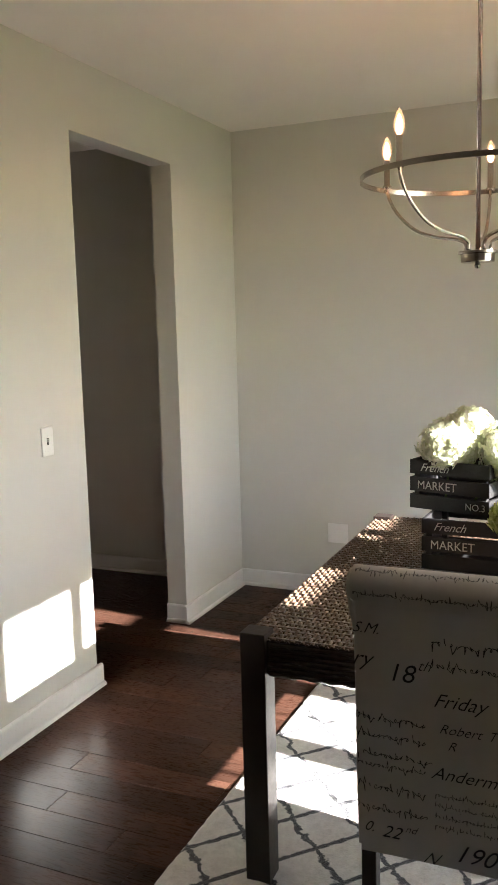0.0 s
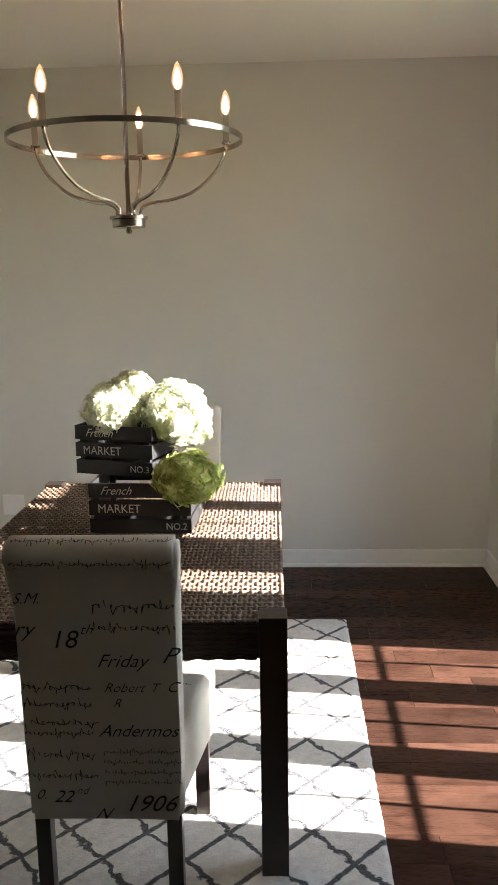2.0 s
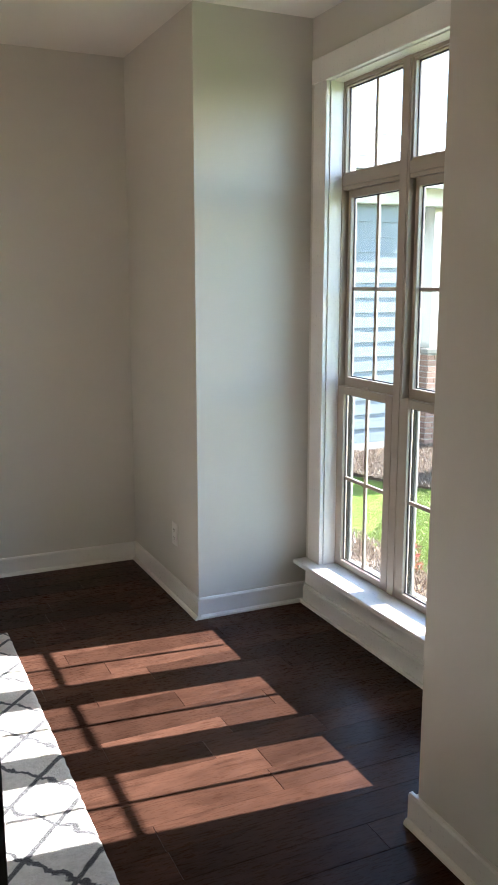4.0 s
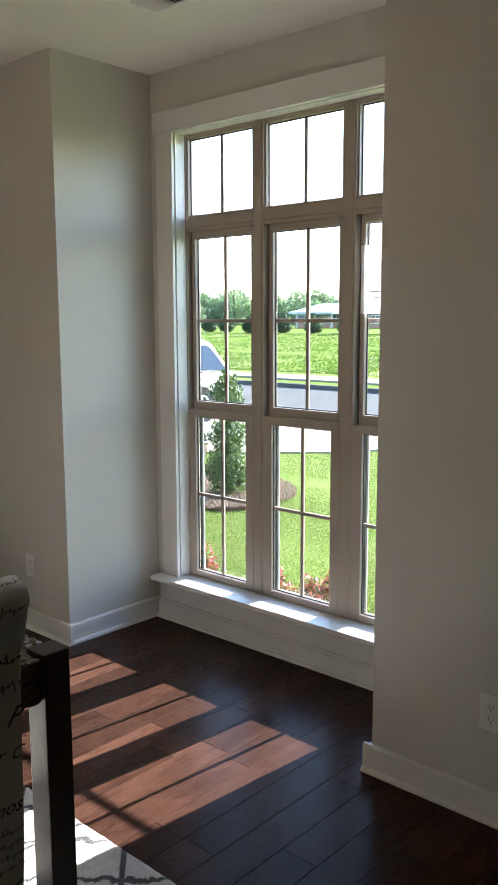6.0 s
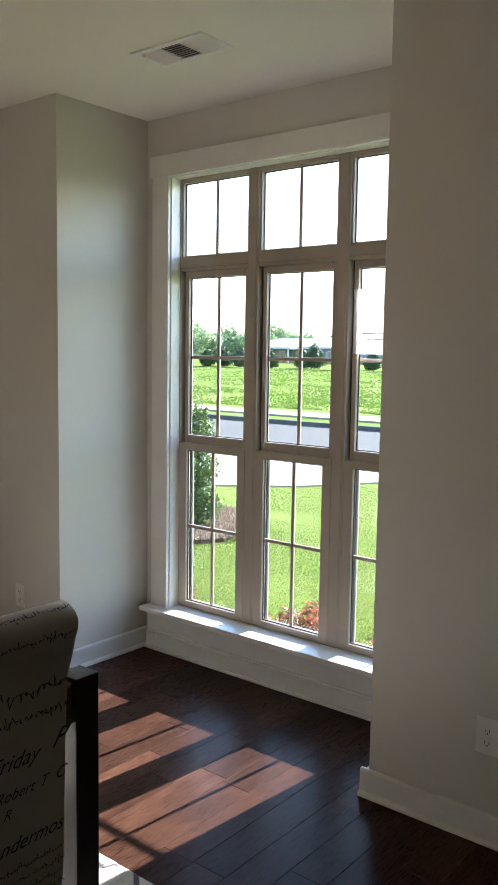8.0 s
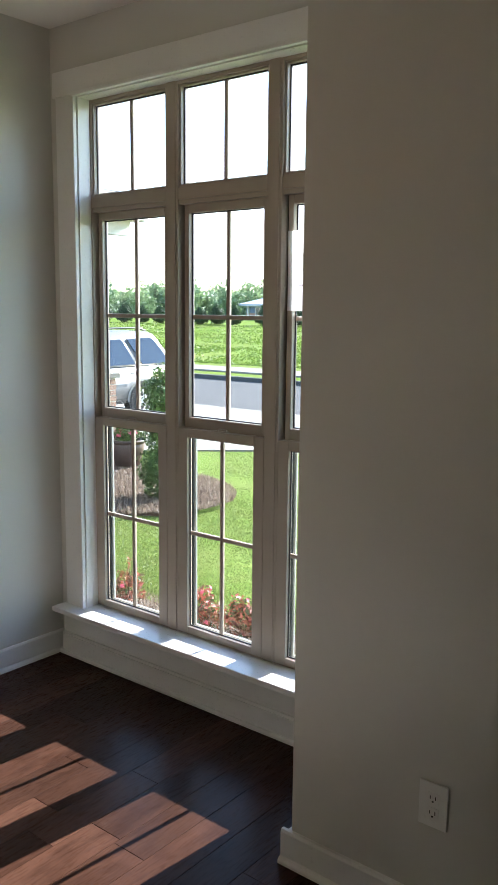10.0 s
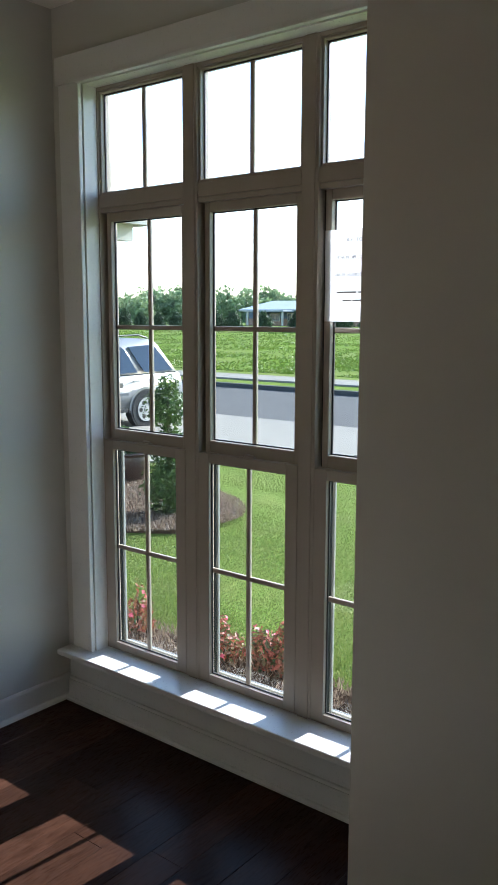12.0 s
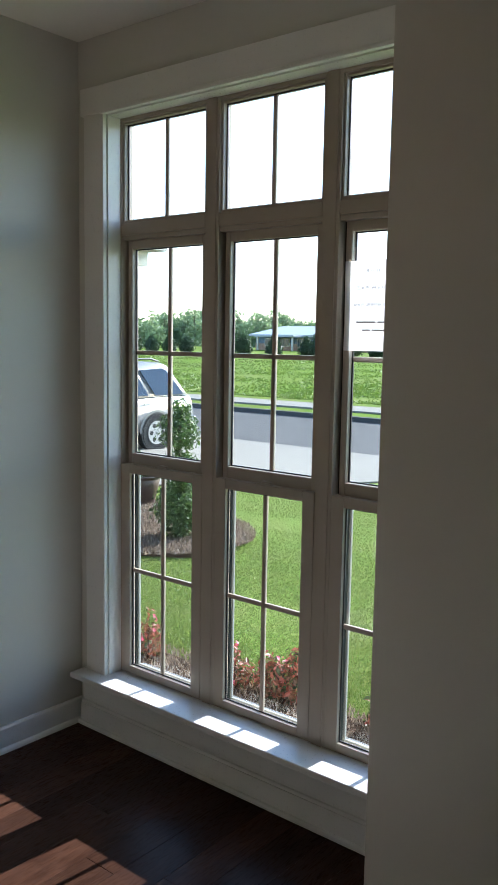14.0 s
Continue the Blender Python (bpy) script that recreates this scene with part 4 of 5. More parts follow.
M_FARGLASS = material("dark_glazing", (0.05, 0.07, 0.09), 0.1, vary=0.1)

# one sheet of ground to the horizon
bm = bmesh.new()
xs = [0.72, 0.80] + list(np.arange(1.1, 14.0, 0.35)) + [14.5, 16, 18, 20, 23, 27, 32, 40, 50, 60, 70, 85, 110, 160, 300, 900, 2500]
ys = [-2500, -700, -250, -120, -70, -40, -25, -15] + list(np.arange(-10, 15.1, 0.5)) + [18, 25, 40, 70, 120, 250, 700, 2500]
vg = [[bm.verts.new((float(x), float(y), ground_z(x, y) + (0.02 * noise.noise(Vector((x * 0.8, y * 0.8, 0))) if x < 8 else 0.0))) for y in ys] for x in xs]
for i in range(len(xs) - 1):
    for j in range(len(ys) - 1):
        f = bm.faces.new((vg[i][j], vg[i + 1][j], vg[i + 1][j + 1], vg[i][j + 1]))
        f.material_index = 1 if xs[i] >= 20 else 0
structure("ground", bm, [M_LAWN, M_FIELD], "green lawn and open grass field beyond the street", "ground")


def slab(name, outline, thick, mat, label, category, rise=0.02):
    bm = bmesh.new()
    top = [bm.verts.new((x, y, ground_z(x, y) + rise)) for x, y in outline]
    low = [bm.verts.new((x, y, ground_z(x, y) + rise - thick)) for x, y in outline]
    bm.faces.new(top)
    n = len(top)
    for i in range(n):
        bm.faces.new((top[i], low[i], low[(i + 1) % n], top[(i + 1) % n]))
    return structure(name, bm, mat, label, category)


DRIVE_X = [6.9, 8.0, 8.8, 10.0, 11.2, 12.4, 13.8]
DRIVE_Y = [6.05, 5.40, 4.92, 4.62, 4.10, 3.20, 1.60]
drive = [(6.9, 14.5), (6.9, 6.05)] + [(x, float(np.interp(x, DRIVE_X, DRIVE_Y))) for x in (7.4, 8.0, 8.8, 9.4, 10.0, 10.6, 11.2, 11.8, 12.4, 13.1, 13.8)] + [(13.8, 14.5)]
slab("driveway", drive, 0.10, M_CONC, "sunlit pale concrete driveway flaring at the street", "driveway", 0.03)
slab("road", [(13.8, -300), (19.9, -300), (19.9, 300), (13.8, 300)], 0.2, M_ASPHALT, "grey asphalt street", "road", 0.02)
slab("kerb", [(19.9, -300), (20.15, -300), (20.15, 300), (19.9, 300)], 0.3, M_KERB, "concrete kerb along the far street edge", "kerb", 0.15)
slab("pavement", [(22.5, -300), (24.2, -300), (24.2, 300), (22.5, 300)], 0.2, M_CONC, "pale concrete pavement beyond a grass verge", "pavement", 0.06)
slab("mulch_bed", [(4.45 + 1.20 * math.cos(a * math.pi / 14) * (1 + 0.05 * math.sin(a * 2.3)), 4.3 + 1.75 * math.sin(a * math.pi / 14) * (1 + 0.05 * math.sin(a * 1.7))) for a in range(28)], 0.10, M_MULCH, "brown pine straw planting bed", "planting bed", 0.05)
slab("mulch_strip", [(0.725, -8.0), (2.02, -8.0), (2.02, 4.2), (0.725, 4.2)], 0.10, M_MULCH, "brown pine straw strip along the house wall", "planting bed", 0.05)


def tuft_field(name, mat, label, category, count, region, hgt, seed, width=0.010):
    """Blades scattered over a region, joined."""
    rnd = random.Random(seed)
    verts, faces = [], []
    for _ in range(count):
        x, y = region(rnd)
        if x is None:
            continue
        z = ground_z(x, y)
        a, hh, w = rnd.uniform(0, 6.3), hgt * rnd.uniform(0.5, 1.2), width * rnd.uniform(0.6, 1.3)
        lx, ly = rnd.uniform(-0.6, 0.6) * hh, rnd.uniform(-0.6, 0.6) * hh
        i = len(verts)
        verts += [(x - w * math.cos(a), y - w * math.sin(a), z), (x + w * math.cos(a), y + w * math.sin(a), z), (x + lx, y + ly, z + hh)]
        faces.append((i, i + 1, i + 2))
    me = bpy.data.meshes.new(name)
    me.from_pydata(verts, [], faces)
    me.materials.append(mat)
    return tagged(new(name, me), label, category, kind="stuff")


def in_lawn(rnd):
    x = 2.0 + 8.0 * rnd.random() ** 1.4
    y = -1.5 + x * 0.25 + rnd.random() * (1.2 + 0.75 * x)
    bed = ((x - 4.45) / 1.17) ** 2 + ((y - 4.3) / 1.70) ** 2 < 1
    path = x > 6.9 and y > float(np.interp(x, DRIVE_X, DRIVE_Y))
    return (None, None) if bed or path else (x, y)


tuft_field("lawn_grass", M_BLADE, "short green lawn grass blades", "grass", 150000, in_lawn, 0.017, 21, 0.0050)


def in_field(rnd):
    x = 25.5 + 33.0 * rnd.random() ** 1.5
    y = x * rnd.uniform(0.30, 1.25) - 1.0
    return (None, None) if noise.noise(Vector((x * 0.35, y * 0.35, 4.0))) < rnd.uniform(-0.5, 0.5) else (x, y)


M_FIELD_BLADE = petal_material("field_blade", (0.06, 0.115, 0.010), (0.15, 0.195, 0.030))
tuft_field("field_grass", M_FIELD_BLADE, "rough bright green tufts of field grass", "grass", 60000, in_field, 0.07, 23, 0.060)
M_STRAW = petal_material("straw_needle", (0.07, 0.045, 0.032), (0.36, 0.28, 0.21))


def in_bed(rnd):
    if rnd.random() < 0.4:
        return rnd.uniform(0.9, 2.1), rnd.uniform(-2.0, 3.5)
    a, q = rnd.uniform(0, 6.2832), 1.06 * math.sqrt(rnd.random())
    return 4.45 + 1.20 * q * math.cos(a), 4.3 + 1.75 * q * math.sin(a)


straw = tuft_field("pine_straw", M_STRAW, "loose brown pine straw needles", "mulch", 45000, in_bed, 0.040, 22, 0.007)
straw.location.z = 0.052


def leaf_cloud(blobs, count, size, seed, hollow=0.45):
    """Small folded leaves spread through rounded masses, denser towards their rims."""
    rnd = random.Random(seed)
    verts, faces = [], []
    vol = [r[0] * r[1] * r[2] for _, r in blobs]
    for (c, r), v in zip(blobs, vol):
        for _ in range(int(count * v / sum(vol))):
            d = Vector((rnd.gauss(0, 1), rnd.gauss(0, 1), rnd.gauss(0, 1))).normalized()
            k = hollow + (1 - hollow) * rnd.random() ** 0.6
            k *= 0.82 + 0.36 * noise.noise(d * 2.4 + Vector((seed + c[0], c[1], c[2])))+ 0.10
            p = Vector((c[0] + d.x * r[0] * k, c[1] + d.y * r[1] * k, c[2] + d.z * r[2] * k))
            n = (d + Vector([rnd.uniform(-0.9, 0.9) for _ in range(3)])).normalized()
            t = n.orthogonal().normalized()
            t.rotate(Matrix.Rotation(rnd.uniform(0, 6.3), 3, n))
            b = n.cross(t)
            s = size * rnd.uniform(0.6, 1.3)
            i = len(verts)
            verts += [tuple(p - t * s), tuple(p + b * s * 0.45 + n * s * 0.15), tuple(p + t * s), tuple(p - b * s * 0.45 + n * s * 0.15)]
            faces += [(i, i + 1, i + 2), (i, i + 2, i + 3)]
    me = bpy.data.meshes.new("leaves")
    me.from_pydata(verts, [], faces)
    return me


def plant(name, x, y, blobs, count, size, leaf, label, category, seed, trunk=(0.03, 0.4), group="", flowers=0):
    z = ground_z(x, y)
    th = thing(name, pose(x, y, z), label, category, group)
    me = leaf_cloud(blobs, count, size, seed)
    me.materials.append(leaf)
    ob = new("leaves", me)
    ob.parent = th
    r, hgt = trunk
    part("trunk", tube_bm([(0, 0, -0.05), (0.01, 0.0, hgt * 0.5), (0.0, 0.01, hgt)], [r, r * 0.8, r * 0.55], 8), M_BARK, th)
    rnd = random.Random(seed)
    for c, rr in blobs[:6]:
        part("branch", tube_bm([(0, 0, hgt * 0.55), (c[0] * 0.5, c[1] * 0.5, (hgt * 0.55 + c[2]) / 2), c], [r * 0.55, r * 0.4, r * 0.15], 5), M_BARK, th)
    if flowers:
        bm = bmesh.new()
        for _ in range(flowers):
            c, rr = blobs[rnd.randrange(len(blobs))]
            d = Vector((rnd.gauss(0, 1), rnd.gauss(0, 1), abs(rnd.gauss(0, 1)))).normalized()
            floret(bm, Vector((c[0] + d.x * rr[0], c[1] + d.y * rr[1], c[2] + d.z * rr[2])), d, 0.017, rnd)
        part("blossoms", bm, M_PINK, th, "pink blossoms")
    return th


plant("topiary_shrub", 4.42, 3.16, [((0, 0, 0.32), (0.27, 0.27, 0.34)), ((0.02, 0, 0.72), (0.24, 0.24, 0.22)), ((0, 0.02, 1.12), (0.22, 0.22, 0.26)), ((0.01, 0, 1.36), (0.12, 0.12, 0.12))],
      5200, 0.026, M_SHRUB_LEAF, "dense glossy green clipped shrub in pine straw", "shrub", 31, (0.03, 1.2))
for bx, by, blobs, count, seed, fl, lab in (
        (1.98, -0.02, [((0, 0, 0.13), (0.16, 0.19, 0.13)), ((0.04, -0.08, 0.24), (0.09, 0.10, 0.12)), ((0.0, 0.10, 0.20), (0.07, 0.07, 0.10))], 850, 33, 7, "leafy bush with dark green and red leaves"),
        (1.93, 0.30, [((0, 0, 0.11), (0.13, 0.15, 0.11)), ((0.03, 0.06, 0.20), (0.07, 0.08, 0.10))], 420, 34, 12, "small bush with pink blossoms and red leaves"),
        (1.90, 0.98, [((0, 0, 0.14), (0.12, 0.13, 0.14)), ((0.03, 0.02, 0.27), (0.045, 0.045, 0.12))], 320, 35, 7, "small bush with red leaf tips by the wall"),
        (2.02, -0.66, [((0, 0, 0.12), (0.12, 0.13, 0.12))], 300, 36, 5, "low bush with red leaf tips by the wall")):
    plant("red_leaf_bush", bx, by, blobs, count, 0.023, M_RED_LEAF, lab, "bush", seed, (0.009, 0.20), "red bushes", fl)

# pot of flowers on the bed
pot = thing("flower_pot", pose(5.43, 4.80, -0.40) @ Matrix.Diagonal((1, 1, 0.80, 1)), "brown glazed pot of pink and yellow flowers on pine straw", "flower pot")
part("pot", lathe_bm([(0.0, 0.0), (0.15, 0.0), (0.165, 0.02), (0.21, 0.22), (0.235, 0.38), (0.225, 0.40), (0.25, 0.41), (0.25, 0.45), (0.225, 0.45), (0.21, 0.40), (0.0, 0.39)], 28), M_POT, pot, smooth=True)
me = leaf_cloud([((0, 0, 0.52), (0.24, 0.24, 0.13)), ((-0.08, 0.05, 0.70), (0.13, 0.13, 0.16))], 900, 0.030, 41)
me.materials.append(M_SHRUB_LEAF)
ob = new("leaves", me)
ob.parent = pot
bm = bmesh.new()
rnd = random.Random(42)
for _ in range(60):
    a, q = rnd.uniform(0, 6.3), rnd.uniform(0.05, 0.25)
    floret(bm, Vector((q * math.cos(a), q * math.sin(a), 0.56 + rnd.uniform(-0.06, 0.12))), Vector((math.cos(a), math.sin(a), 0.8)), 0.032, rnd)
part("blossoms", bm, M_PINK, pot, "pink blossoms")


# ---- wing of the house beyond the window: lap siding, eave, brick pier ----
def build_wing():
    x0, x1, yw = 0.80, 4.70, 4.80
    wing = thing("house_wing", pose(0, 0, 0), "wing of the house with pale lap siding and shingle roof", "house")
    part("wall", box_bm(x0, x1, yw + 0.02, yw + 3.0, -0.6, 2.65), M_SIDING, wing, "pale blue-grey wall core")
    part("foundation", box_bm(x0, x1 + 0.01, yw - 0.01, yw + 0.02, -0.6, -0.28), M_MORTAR, wing)
    z = -0.28
    k = 0
    while z < 2.45:
        bm = bmesh.new()
        prof = ((yw + 0.021, z), (yw - 0.012, z), (yw + 0.004, z + 0.172), (yw + 0.021, z + 0.172))
        a = [bm.verts.new((x0, y, zz)) for y, zz in prof]
        b = [bm.verts.new((x1, y, zz)) for y, zz in prof]
        for i in range(4):
            bm.faces.new((a[i], a[(i + 1) % 4], b[(i + 1) % 4], b[i]))
        bm.faces.new(a)
        bm.faces.new(b)
        part("siding_board", bm, M_SIDING, wing)
        z += 0.170
    part("soffit", box_bm(x0, 5.46, 4.50, 7.5, 2.65, 2.69), M_FASCIA, wing, "cream soffit")
    part("frieze", box_bm(x0, 5.40, 4.66, 4.785, 2.46, 2.65), M_FASCIA, wing, "cream frieze beam")
    part("fascia", box_bm(x0, 5.51, 4.45, 4.50, 2.63, 2.78, 0.004), M_FASCIA, wing, "cream fascia board")
    part("fascia", box_bm(5.46, 5.51, 4.501, 7.5, 2.63, 2.78, 0.004), M_FASCIA, wing, "cream fascia board")
    roof = part("roof", box_bm(x0, x0 + 0.01, 4.6, 4.61, 2.72, 2.73), M_SHINGLE, wing)
    rows = 24
    for i in range(rows):
        t0, t1 = i / rows, (i + 1.12) / rows
        ya, yb = 4.41 + 3.4 * t0, 4.41 + 3.4 * t1
        za, zb = 2.795 + 2.1 * t0, 2.795 + 2.1 * t1
        xa, xb = 5.55 - 3.4 * t0, 5.55 - 3.4 * t1
        bm = bmesh.new()
        v = [bm.verts.new(p) for p in ((x0, ya, za), (xa, ya, za), (xb, yb, zb - 0.010), (x0, yb, zb - 0.010), (x0, ya, za - 0.012), (xa, ya, za - 0.012))]
        bm.faces.new(v[:4])
        bm.faces.new((v[4], v[5], v[1], v[0]))
        part("shingle_course", bm, M_SHINGLE, roof)
        bm = bmesh.new()
        v = [bm.verts.new(p) for p in ((xa, ya, za), (xa, 9.0, za), (xb, 9.0, zb - 0.010), (xb, yb, zb - 0.010), (xa, ya, za - 0.012), (xa, 9.0, za - 0.012))]
        bm.faces.new(v[:4])
        bm.faces.new((v[4], v[5], v[1], v[0]))
        part("shingle_course", bm, M_SHINGLE, roof)
    return wing


build_wing()
pier = thing("brick_pier", pose(5.10, 5.03, -0.46), "tan brick porch pier with a stone cap", "pier")
part("core", box_bm(-0.19, 0.19, -0.19, 0.19, 0, 1.20), M_MORTAR, pier)
part("cap", box_bm(-0.235, 0.235, -0.235, 0.235, 1.20, 1.26, 0.008), M_CONC, pier)
part("post", box_bm(-0.11, 0.11, -0.11, 0.11, 1.26, 3.108, 0.006), M_FASCIA, pier, "cream wooden porch post")
brick_me = [link_bm("brick", box_bm(-0.096, 0.096, -0.006, 0.006, 0.0, 0.057, 0.002, 1), M_BRICK), link_bm("brick", box_bm(-0.044, 0.044, -0.006, 0.006, 0.0, 0.057, 0.002, 1), M_BRICK)]
for c in range(17):
    for side in range(4):
        for xb, kind in (((-0.098, 0), (0.104, 0)) if c % 2 else ((-0.150, 1), (0.0, 0), (0.150, 1))):
            ob = new("brick", brick_me[kind].data)
            ob.parent = pier
            ob.matrix_local = pose(0, 0, 0.01 + c * 0.0695, 0, 0, 90 * side) @ Matrix.Translation((xb * 0.97, -0.194, 0))
for ob in brick_me:
    bpy.data.objects.remove(ob)


# ---- parked car ----
def build_car():
    """Local x runs from nose to tail, y 0 is the near flank."""
    car = thing("parked_suv", pose(10.48, 9.72, ground_z(10.48, 9.7) + 0.03), "silver-white sport utility car parked on the driveway", "car")
    W = 1.95
    low = [(-4.0, 0.42), (-4.05, 0.85), (-3.75, 1.00), (-2.75, 1.07), (1.05, 1.10), (1.12, 0.90), (1.14, 0.55), (1.05, 0.40)]
    cab = [(-2.75, 1.05), (-2.05, 1.68), (-1.70, 1.79), (-0.2, 1.84), (0.36, 1.81), (0.56, 1.72), (1.04, 1.08)]

    def extrude(pts, y0, y1, tuck=0.0):
        bm = bmesh.new()
        a = [bm.verts.new((x, y0 + tuck * max(0, z - 1.08) / 0.75, z)) for x, z in pts]
        b = [bm.verts.new((x, y1 - tuck * max(0, z - 1.08) / 0.75, z)) for x, z in pts]
        n = len(pts)
        for i in range(n):
            bm.faces.new((a[i], a[(i + 1) % n], b[(i + 1) % n], b[i]))
        bm.faces.new(a)
        bm.faces.new(b)
        bmesh.ops.bevel(bm, geom=list(bm.edges), offset=0.045, segments=3, affect="EDGES")
        return bm

    body = part("body", extrude(low, 0, W), M_CAR, car, "silver-white painted body", smooth=True)
    part("cabin", extrude(cab, 0.04, W - 0.04, 0.20), M_CAR, car, "silver-white cabin with curved roof", smooth=True)
    for pts in ([(0.02, 1.14), (-0.30, 1.66), (0.34, 1.69), (0.46, 1.64), (0.84, 1.15)], [(-1.05, 1.14), (-1.0, 1.64), (-0.50, 1.66), (-0.42, 1.60), (-0.18, 1.14)], [(-2.25, 1.14), (-1.85, 1.56), (-1.68, 1.62), (-1.12, 1.64), (-1.14, 1.14)]):
        bm = bmesh.new()
        vv = []
        for y in (0.022, 0.040):
            vv.append([bm.verts.new((x, y + 0.20 * max(0, z - 1.08) / 0.75, z)) for x, z in pts])
        n = len(pts)
        bm.faces.new(vv[0])
        for i in range(n):
            bm.faces.new((vv[0][i], vv[0][(i + 1) % n], vv[1][(i + 1) % n], vv[1][i]))
        part("side_window", bm, M_CARGLASS, car, "dark tinted side window")
    for x in (0.0, -2.95):
        bm = bmesh.new()
        n = 20
        ring = [(0.47 * math.cos(math.pi * i / n), 0.38 + 0.47 * math.sin(math.pi * i / n)) for i in range(n + 1)]
        v0 = [bm.verts.new((x + a, -0.010, b)) for a, b in ring]
        v1 = [bm.verts.new((x + a * 0.90, -0.014, 0.38 + (b - 0.38) * 0.90)) for a, b in ring]
        for i in range(n):
            bm.faces.new((v0[i], v0[i + 1], v1[i + 1], v1[i]))
        part("wheel_arch", bm, M_CAR, car)
        part("wheel_well", cyl_disc(x, 0.40, 0.43, -0.012, 0.02), M_DARKTRIM, car)
        for y, s in ((0.0, 1), (W, -1)):
            wheel = part("wheel", cyl_disc(x, 0.385, 0.385, y - 0.02 if s > 0 else y - 0.20, y + 0.20 if s > 0 else y + 0.02), M_TYRE, car, "black tyre")
            yo = y - 0.026 if s > 0 else y + 0.026
            part("rim", cyl_disc(x, 0.385, 0.245, min(yo, yo + s * 0.02), max(yo, yo + s * 0.02)), M_RIM, wheel, "silver alloy rim")
            for k in range(6):
                a = k * math.pi / 3
                part("rim_hole", cyl_disc(x + 0.16 * math.cos(a), 0.385 + 0.16 * math.sin(a), 0.048, min(yo - s * 0.004, yo + s * 0.01), max(yo - s * 0.004, yo + s * 0.01), 10), M_DARKTRIM, wheel)
            part("hub_cap", cyl_disc(x, 0.385, 0.055, min(yo - s * 0.012, yo), max(yo - s * 0.012, yo), 14), M_RIM, wheel)
    for x in (-0.35, -1.40):
        part("door_handle", box_bm(x, x + 0.17, -0.028, 0.0, 0.96, 1.00, 0.010), M_RIM, car, "chrome door handle")
    part("rocker_trim", box_bm(-2.5, -0.5, -0.010, 0.02, 0.36, 0.44, 0.006), M_DARKTRIM, car)
    part("belt_moulding", box_bm(-2.4, -0.48, -0.012, 0.0, 0.70, 0.76, 0.004), M_CAR, car)
    for y in (0.30, W - 0.30):
        part("roof_rail", tube_bm([(-1.7, y, 1.82), (-1.5, y, 1.87), (0.1, y, 1.89), (0.35, y, 1.83)], 0.018, 8), M_DARKTRIM, car)
    part("tail_light", box_bm(1.08, 1.125, 0.06, 0.20, 0.78, 1.00, 0.01), material("red_lens", (0.35, 0.02, 0.02), 0.2), car)
    part("rear_bumper", box_bm(0.95, 1.24, 0.02, W - 0.02, 0.42, 0.66, 0.05, 3), M_CAR, car, smooth=True)
    return car


def cyl_disc(x, z, r, y0, y1, segs=28):
    bm = bmesh.new()
    g = bmesh.ops.create_cone(bm, cap_ends=True, segments=segs, radius1=r, radius2=r, depth=abs(y1 - y0))
    bmesh.ops.rotate(bm, verts=g["verts"], cent=(0, 0, 0), matrix=Matrix.Rotation(radians(90), 3, "X"))
    bmesh.ops.translate(bm, verts=g["verts"], vec=(x, (y0 + y1) / 2, z))
    return bm


build_car()

# ---- hedge row, woods and a low building beyond the field ----
rnd = random.Random(7)
for i in range(19):
    t = i + rnd.uniform(-0.30, 0.30)
    x, y = 60 + rnd.uniform(-0.8, 0.8), 24 + t * 2.65
    q = rnd.uniform(0.80, 1.15)
    plant("hedge_shrub", x, y, [((0, 0, 0.62 * q), (0.98 * q, 0.98 * q, 0.66 * q)), ((0.05, 0, 1.15 * q), (0.72 * q, 0.74 * q, 0.55 * q)), ((0.0, 0.05, 1.62 * q), (0.38 * q, 0.40 * q, 0.42 * q))], 1700, 0.13, M_HEDGE_LEAF,
          "dark evergreen shrub tapering upward at the field edge", "shrub", 100 + i, (0.08, 0.9), "evergreen row across the field")
for i in range(112):
    x, y = rnd.uniform(112, 158), 26 + i * 1.12 + rnd.uniform(-2, 2)
    x += 10 if 50 < y < 92 else 0
    hgt = rnd.uniform(4.4, 7.2) * (1.10 if y > 96 else 0.80)
    blobs = [((rnd.uniform(-1, 1), rnd.uniform(-1.8, 1.8), hgt * q), (2.6 * w, 2.9 * w, 1.5 * w)) for q, w in ((0.10, 1.2), (0.30, 1.2), (0.52, 1.1), (0.75, 0.85), (0.92, 0.5))]
    plant("woodland_tree", x, y, blobs, 1000, 0.42, M_TREE_LEAF if i % 3 else M_TREE_LEAF_PALE, "leafy green tree in the far woods" if i % 3 else "pale spring-green tree in the far woods", "tree", 200 + i, (0.22, hgt * 0.8), "woods beyond the field")


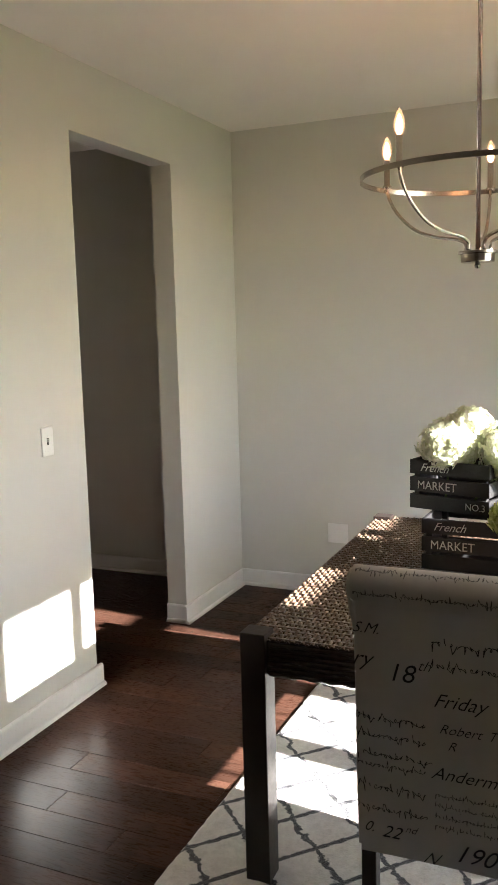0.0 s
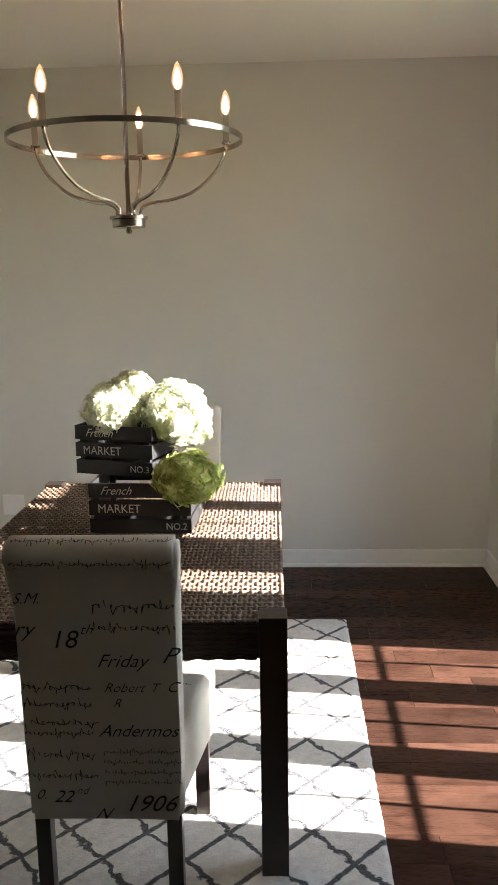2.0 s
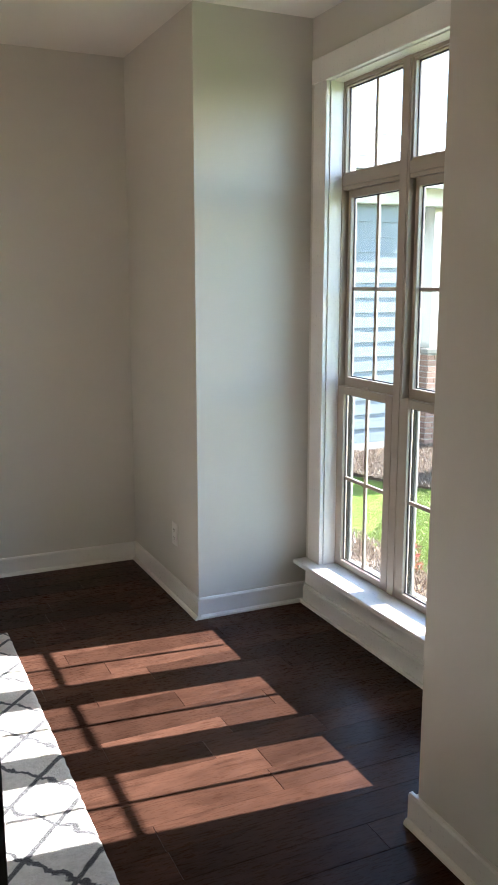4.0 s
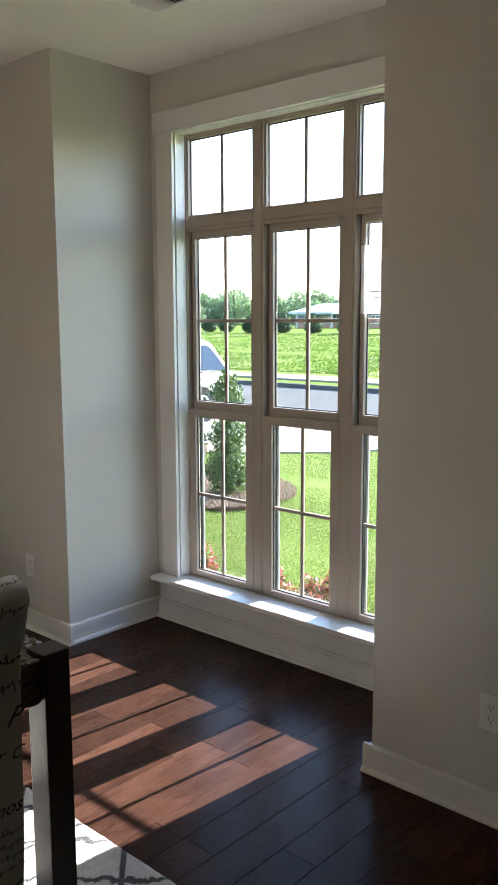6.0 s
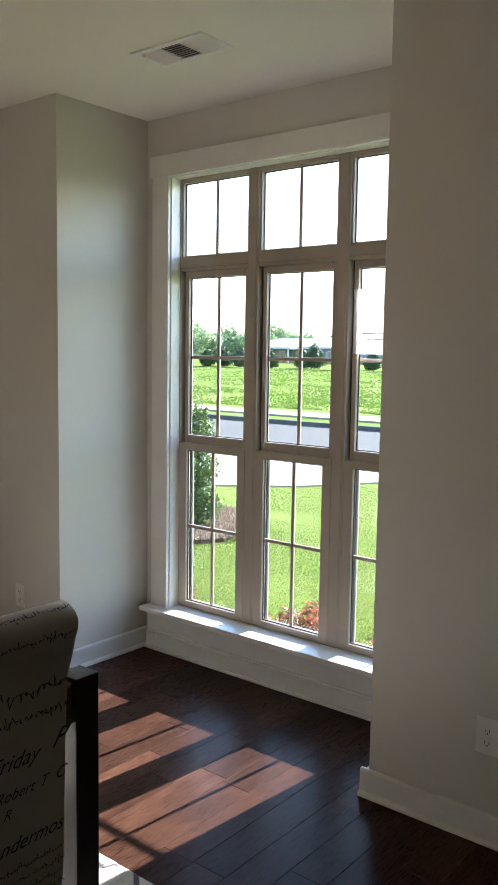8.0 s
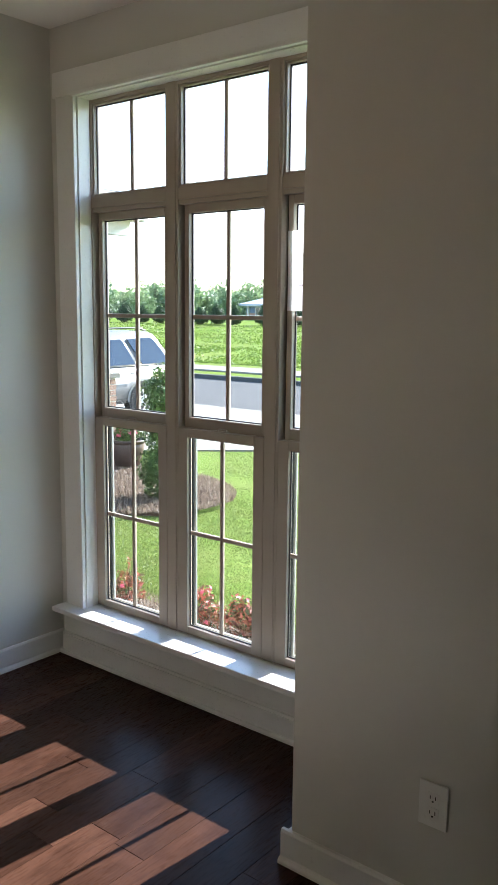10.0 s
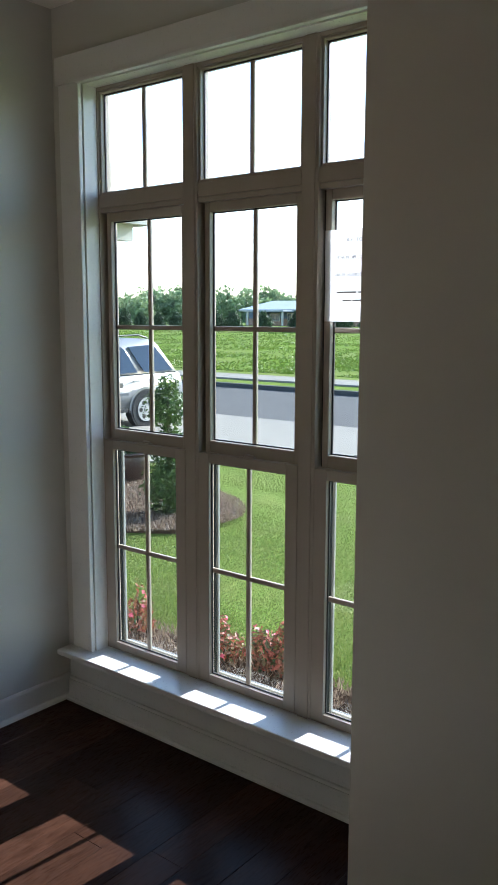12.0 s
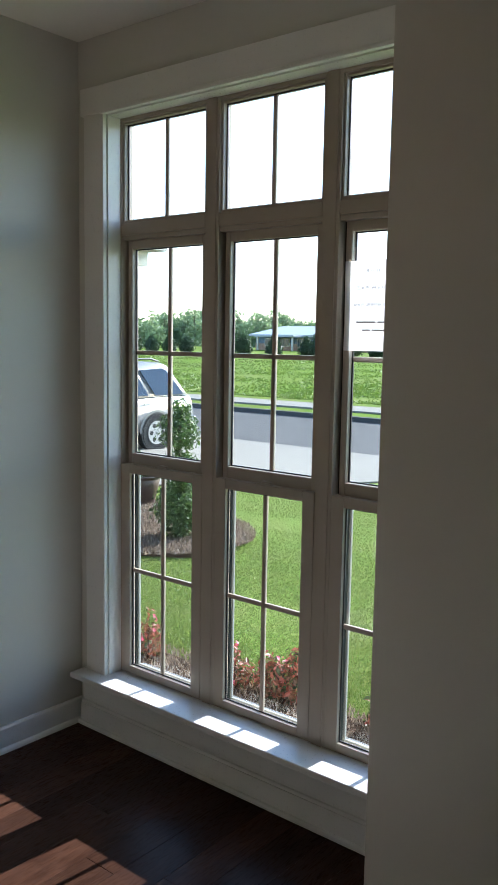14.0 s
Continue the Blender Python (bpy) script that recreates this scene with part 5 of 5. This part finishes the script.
def build_hall_far():
    b = thing("low_building", pose(88, 61, 0.45), "long low building with pale metal roof and blue walls", "building")
    z0, zw, zr = -0.2, 2.1, 3.35
    part("wall", box_bm(0, 12, -9.0, 9.0, z0, zw), M_BLUEWALL, b, "blue-grey cladding")
    part("brick_base", box_bm(-0.06, 0, -9.0, 9.0, z0, 0.9), M_BRICK, b)
    bm = bmesh.new()
    v = [bm.verts.new(p) for p in ((-0.8, -9.6, zw), (-0.8, 9.6, zw), (6, 9.0, zr), (6, -9.0, zr), (12.8, -9.6, zw), (12.8, 9.6, zw), (-0.8, -9.6, zw - 0.25), (-0.8, 9.6, zw - 0.25))]
    for f in ((0, 1, 2, 3), (3, 2, 5, 4), (6, 7, 1, 0), (0, 3, 4), (1, 5, 2)):
        bm.faces.new([v[k] for k in f])
    part("roof", bm, M_METALROOF, b, "pale blue metal roof")
    part("porch_roof", box_bm(-3.0, 0, 0.5, 7.0, 1.75, 2.0, 0.05), M_METALROOF, b)
    for y in (0.9, 3.6, 6.6):
        part("post", box_bm(-2.7, -2.5, y - 0.1, y + 0.1, z0, 1.75), M_FASCIA, b)
    for k in range(6):
        y = -7.6 + k * 2.7
        w = part("window", box_bm(-0.10, 0.0, y, y + 1.5, 0.55, 1.65), M_FASCIA, b)
        part("pane", box_bm(-0.12, -0.10, y + 0.1, y + 0.70, 0.65, 1.55), M_FARGLASS, w)
        part("pane", box_bm(-0.12, -0.10, y + 0.80, y + 1.4, 0.65, 1.55), M_FARGLASS, w)
    return b


build_hall_far()


# ---- floor planks ----
def build_planks():
    rnd = random.Random(11)
    pw = 0.127
    x0, x1 = XH, XW
    far = bmesh.new()
    y = YB
    count = 0

    def plank_verts(a, b, yy):
        g, c = 0.0004, 0.0010
        lo, hi = -0.012, 0.0
        rect = lambda d, z: [(a + g + d, yy + g + d, z), (b - g - d, yy + g + d, z), (b - g - d, yy + pw - g - d, z), (a + g + d, yy + pw - g - d, z)]
        return rect(0, lo) + rect(0, hi - c) + rect(c, hi)

    faces = [(8, 9, 10, 11)] + [(k, (k + 1) % 4, 4 + (k + 1) % 4, 4 + k) for k in range(4)] + [(4 + k, 4 + (k + 1) % 4, 8 + (k + 1) % 4, 8 + k) for k in range(4)]
    while y > YE:
        y -= pw
        x = x1 - rnd.uniform(0.1, 1.0)
        cuts = [x1]
        while x > x0:
            cuts.append(x)
            x -= rnd.choice((0.45, 0.6, 0.75, 0.9, 1.05, 1.2)) * rnd.uniform(0.9, 1.1)
        cuts.append(x0)
        for b, a in zip(cuts, cuts[1:]):
            vs = plank_verts(a, b, y)
            if y > -3.2 and b > XL and count < 300:
                cx, cy = (a + b) / 2, y + pw / 2
                me = bpy.data.meshes.new("plank")
                me.from_pydata([(p[0] - cx, p[1] - cy, p[2]) for p in vs], [], faces)
                me.materials.append(M_FLOOR)
                ob = new("plank", me)
                ob.location = (cx, cy, 0)
                ob.parent = floor_ob
                count += 1
            else:
                bv = [far.verts.new(p) for p in vs]
                for f in faces:
                    far.faces.new([bv[i] for i in f])
    rest = part("plank_field", far, M_FLOOR, floor_ob, "dark planks further off")
    rest["kind"] = "stuff"


build_planks()
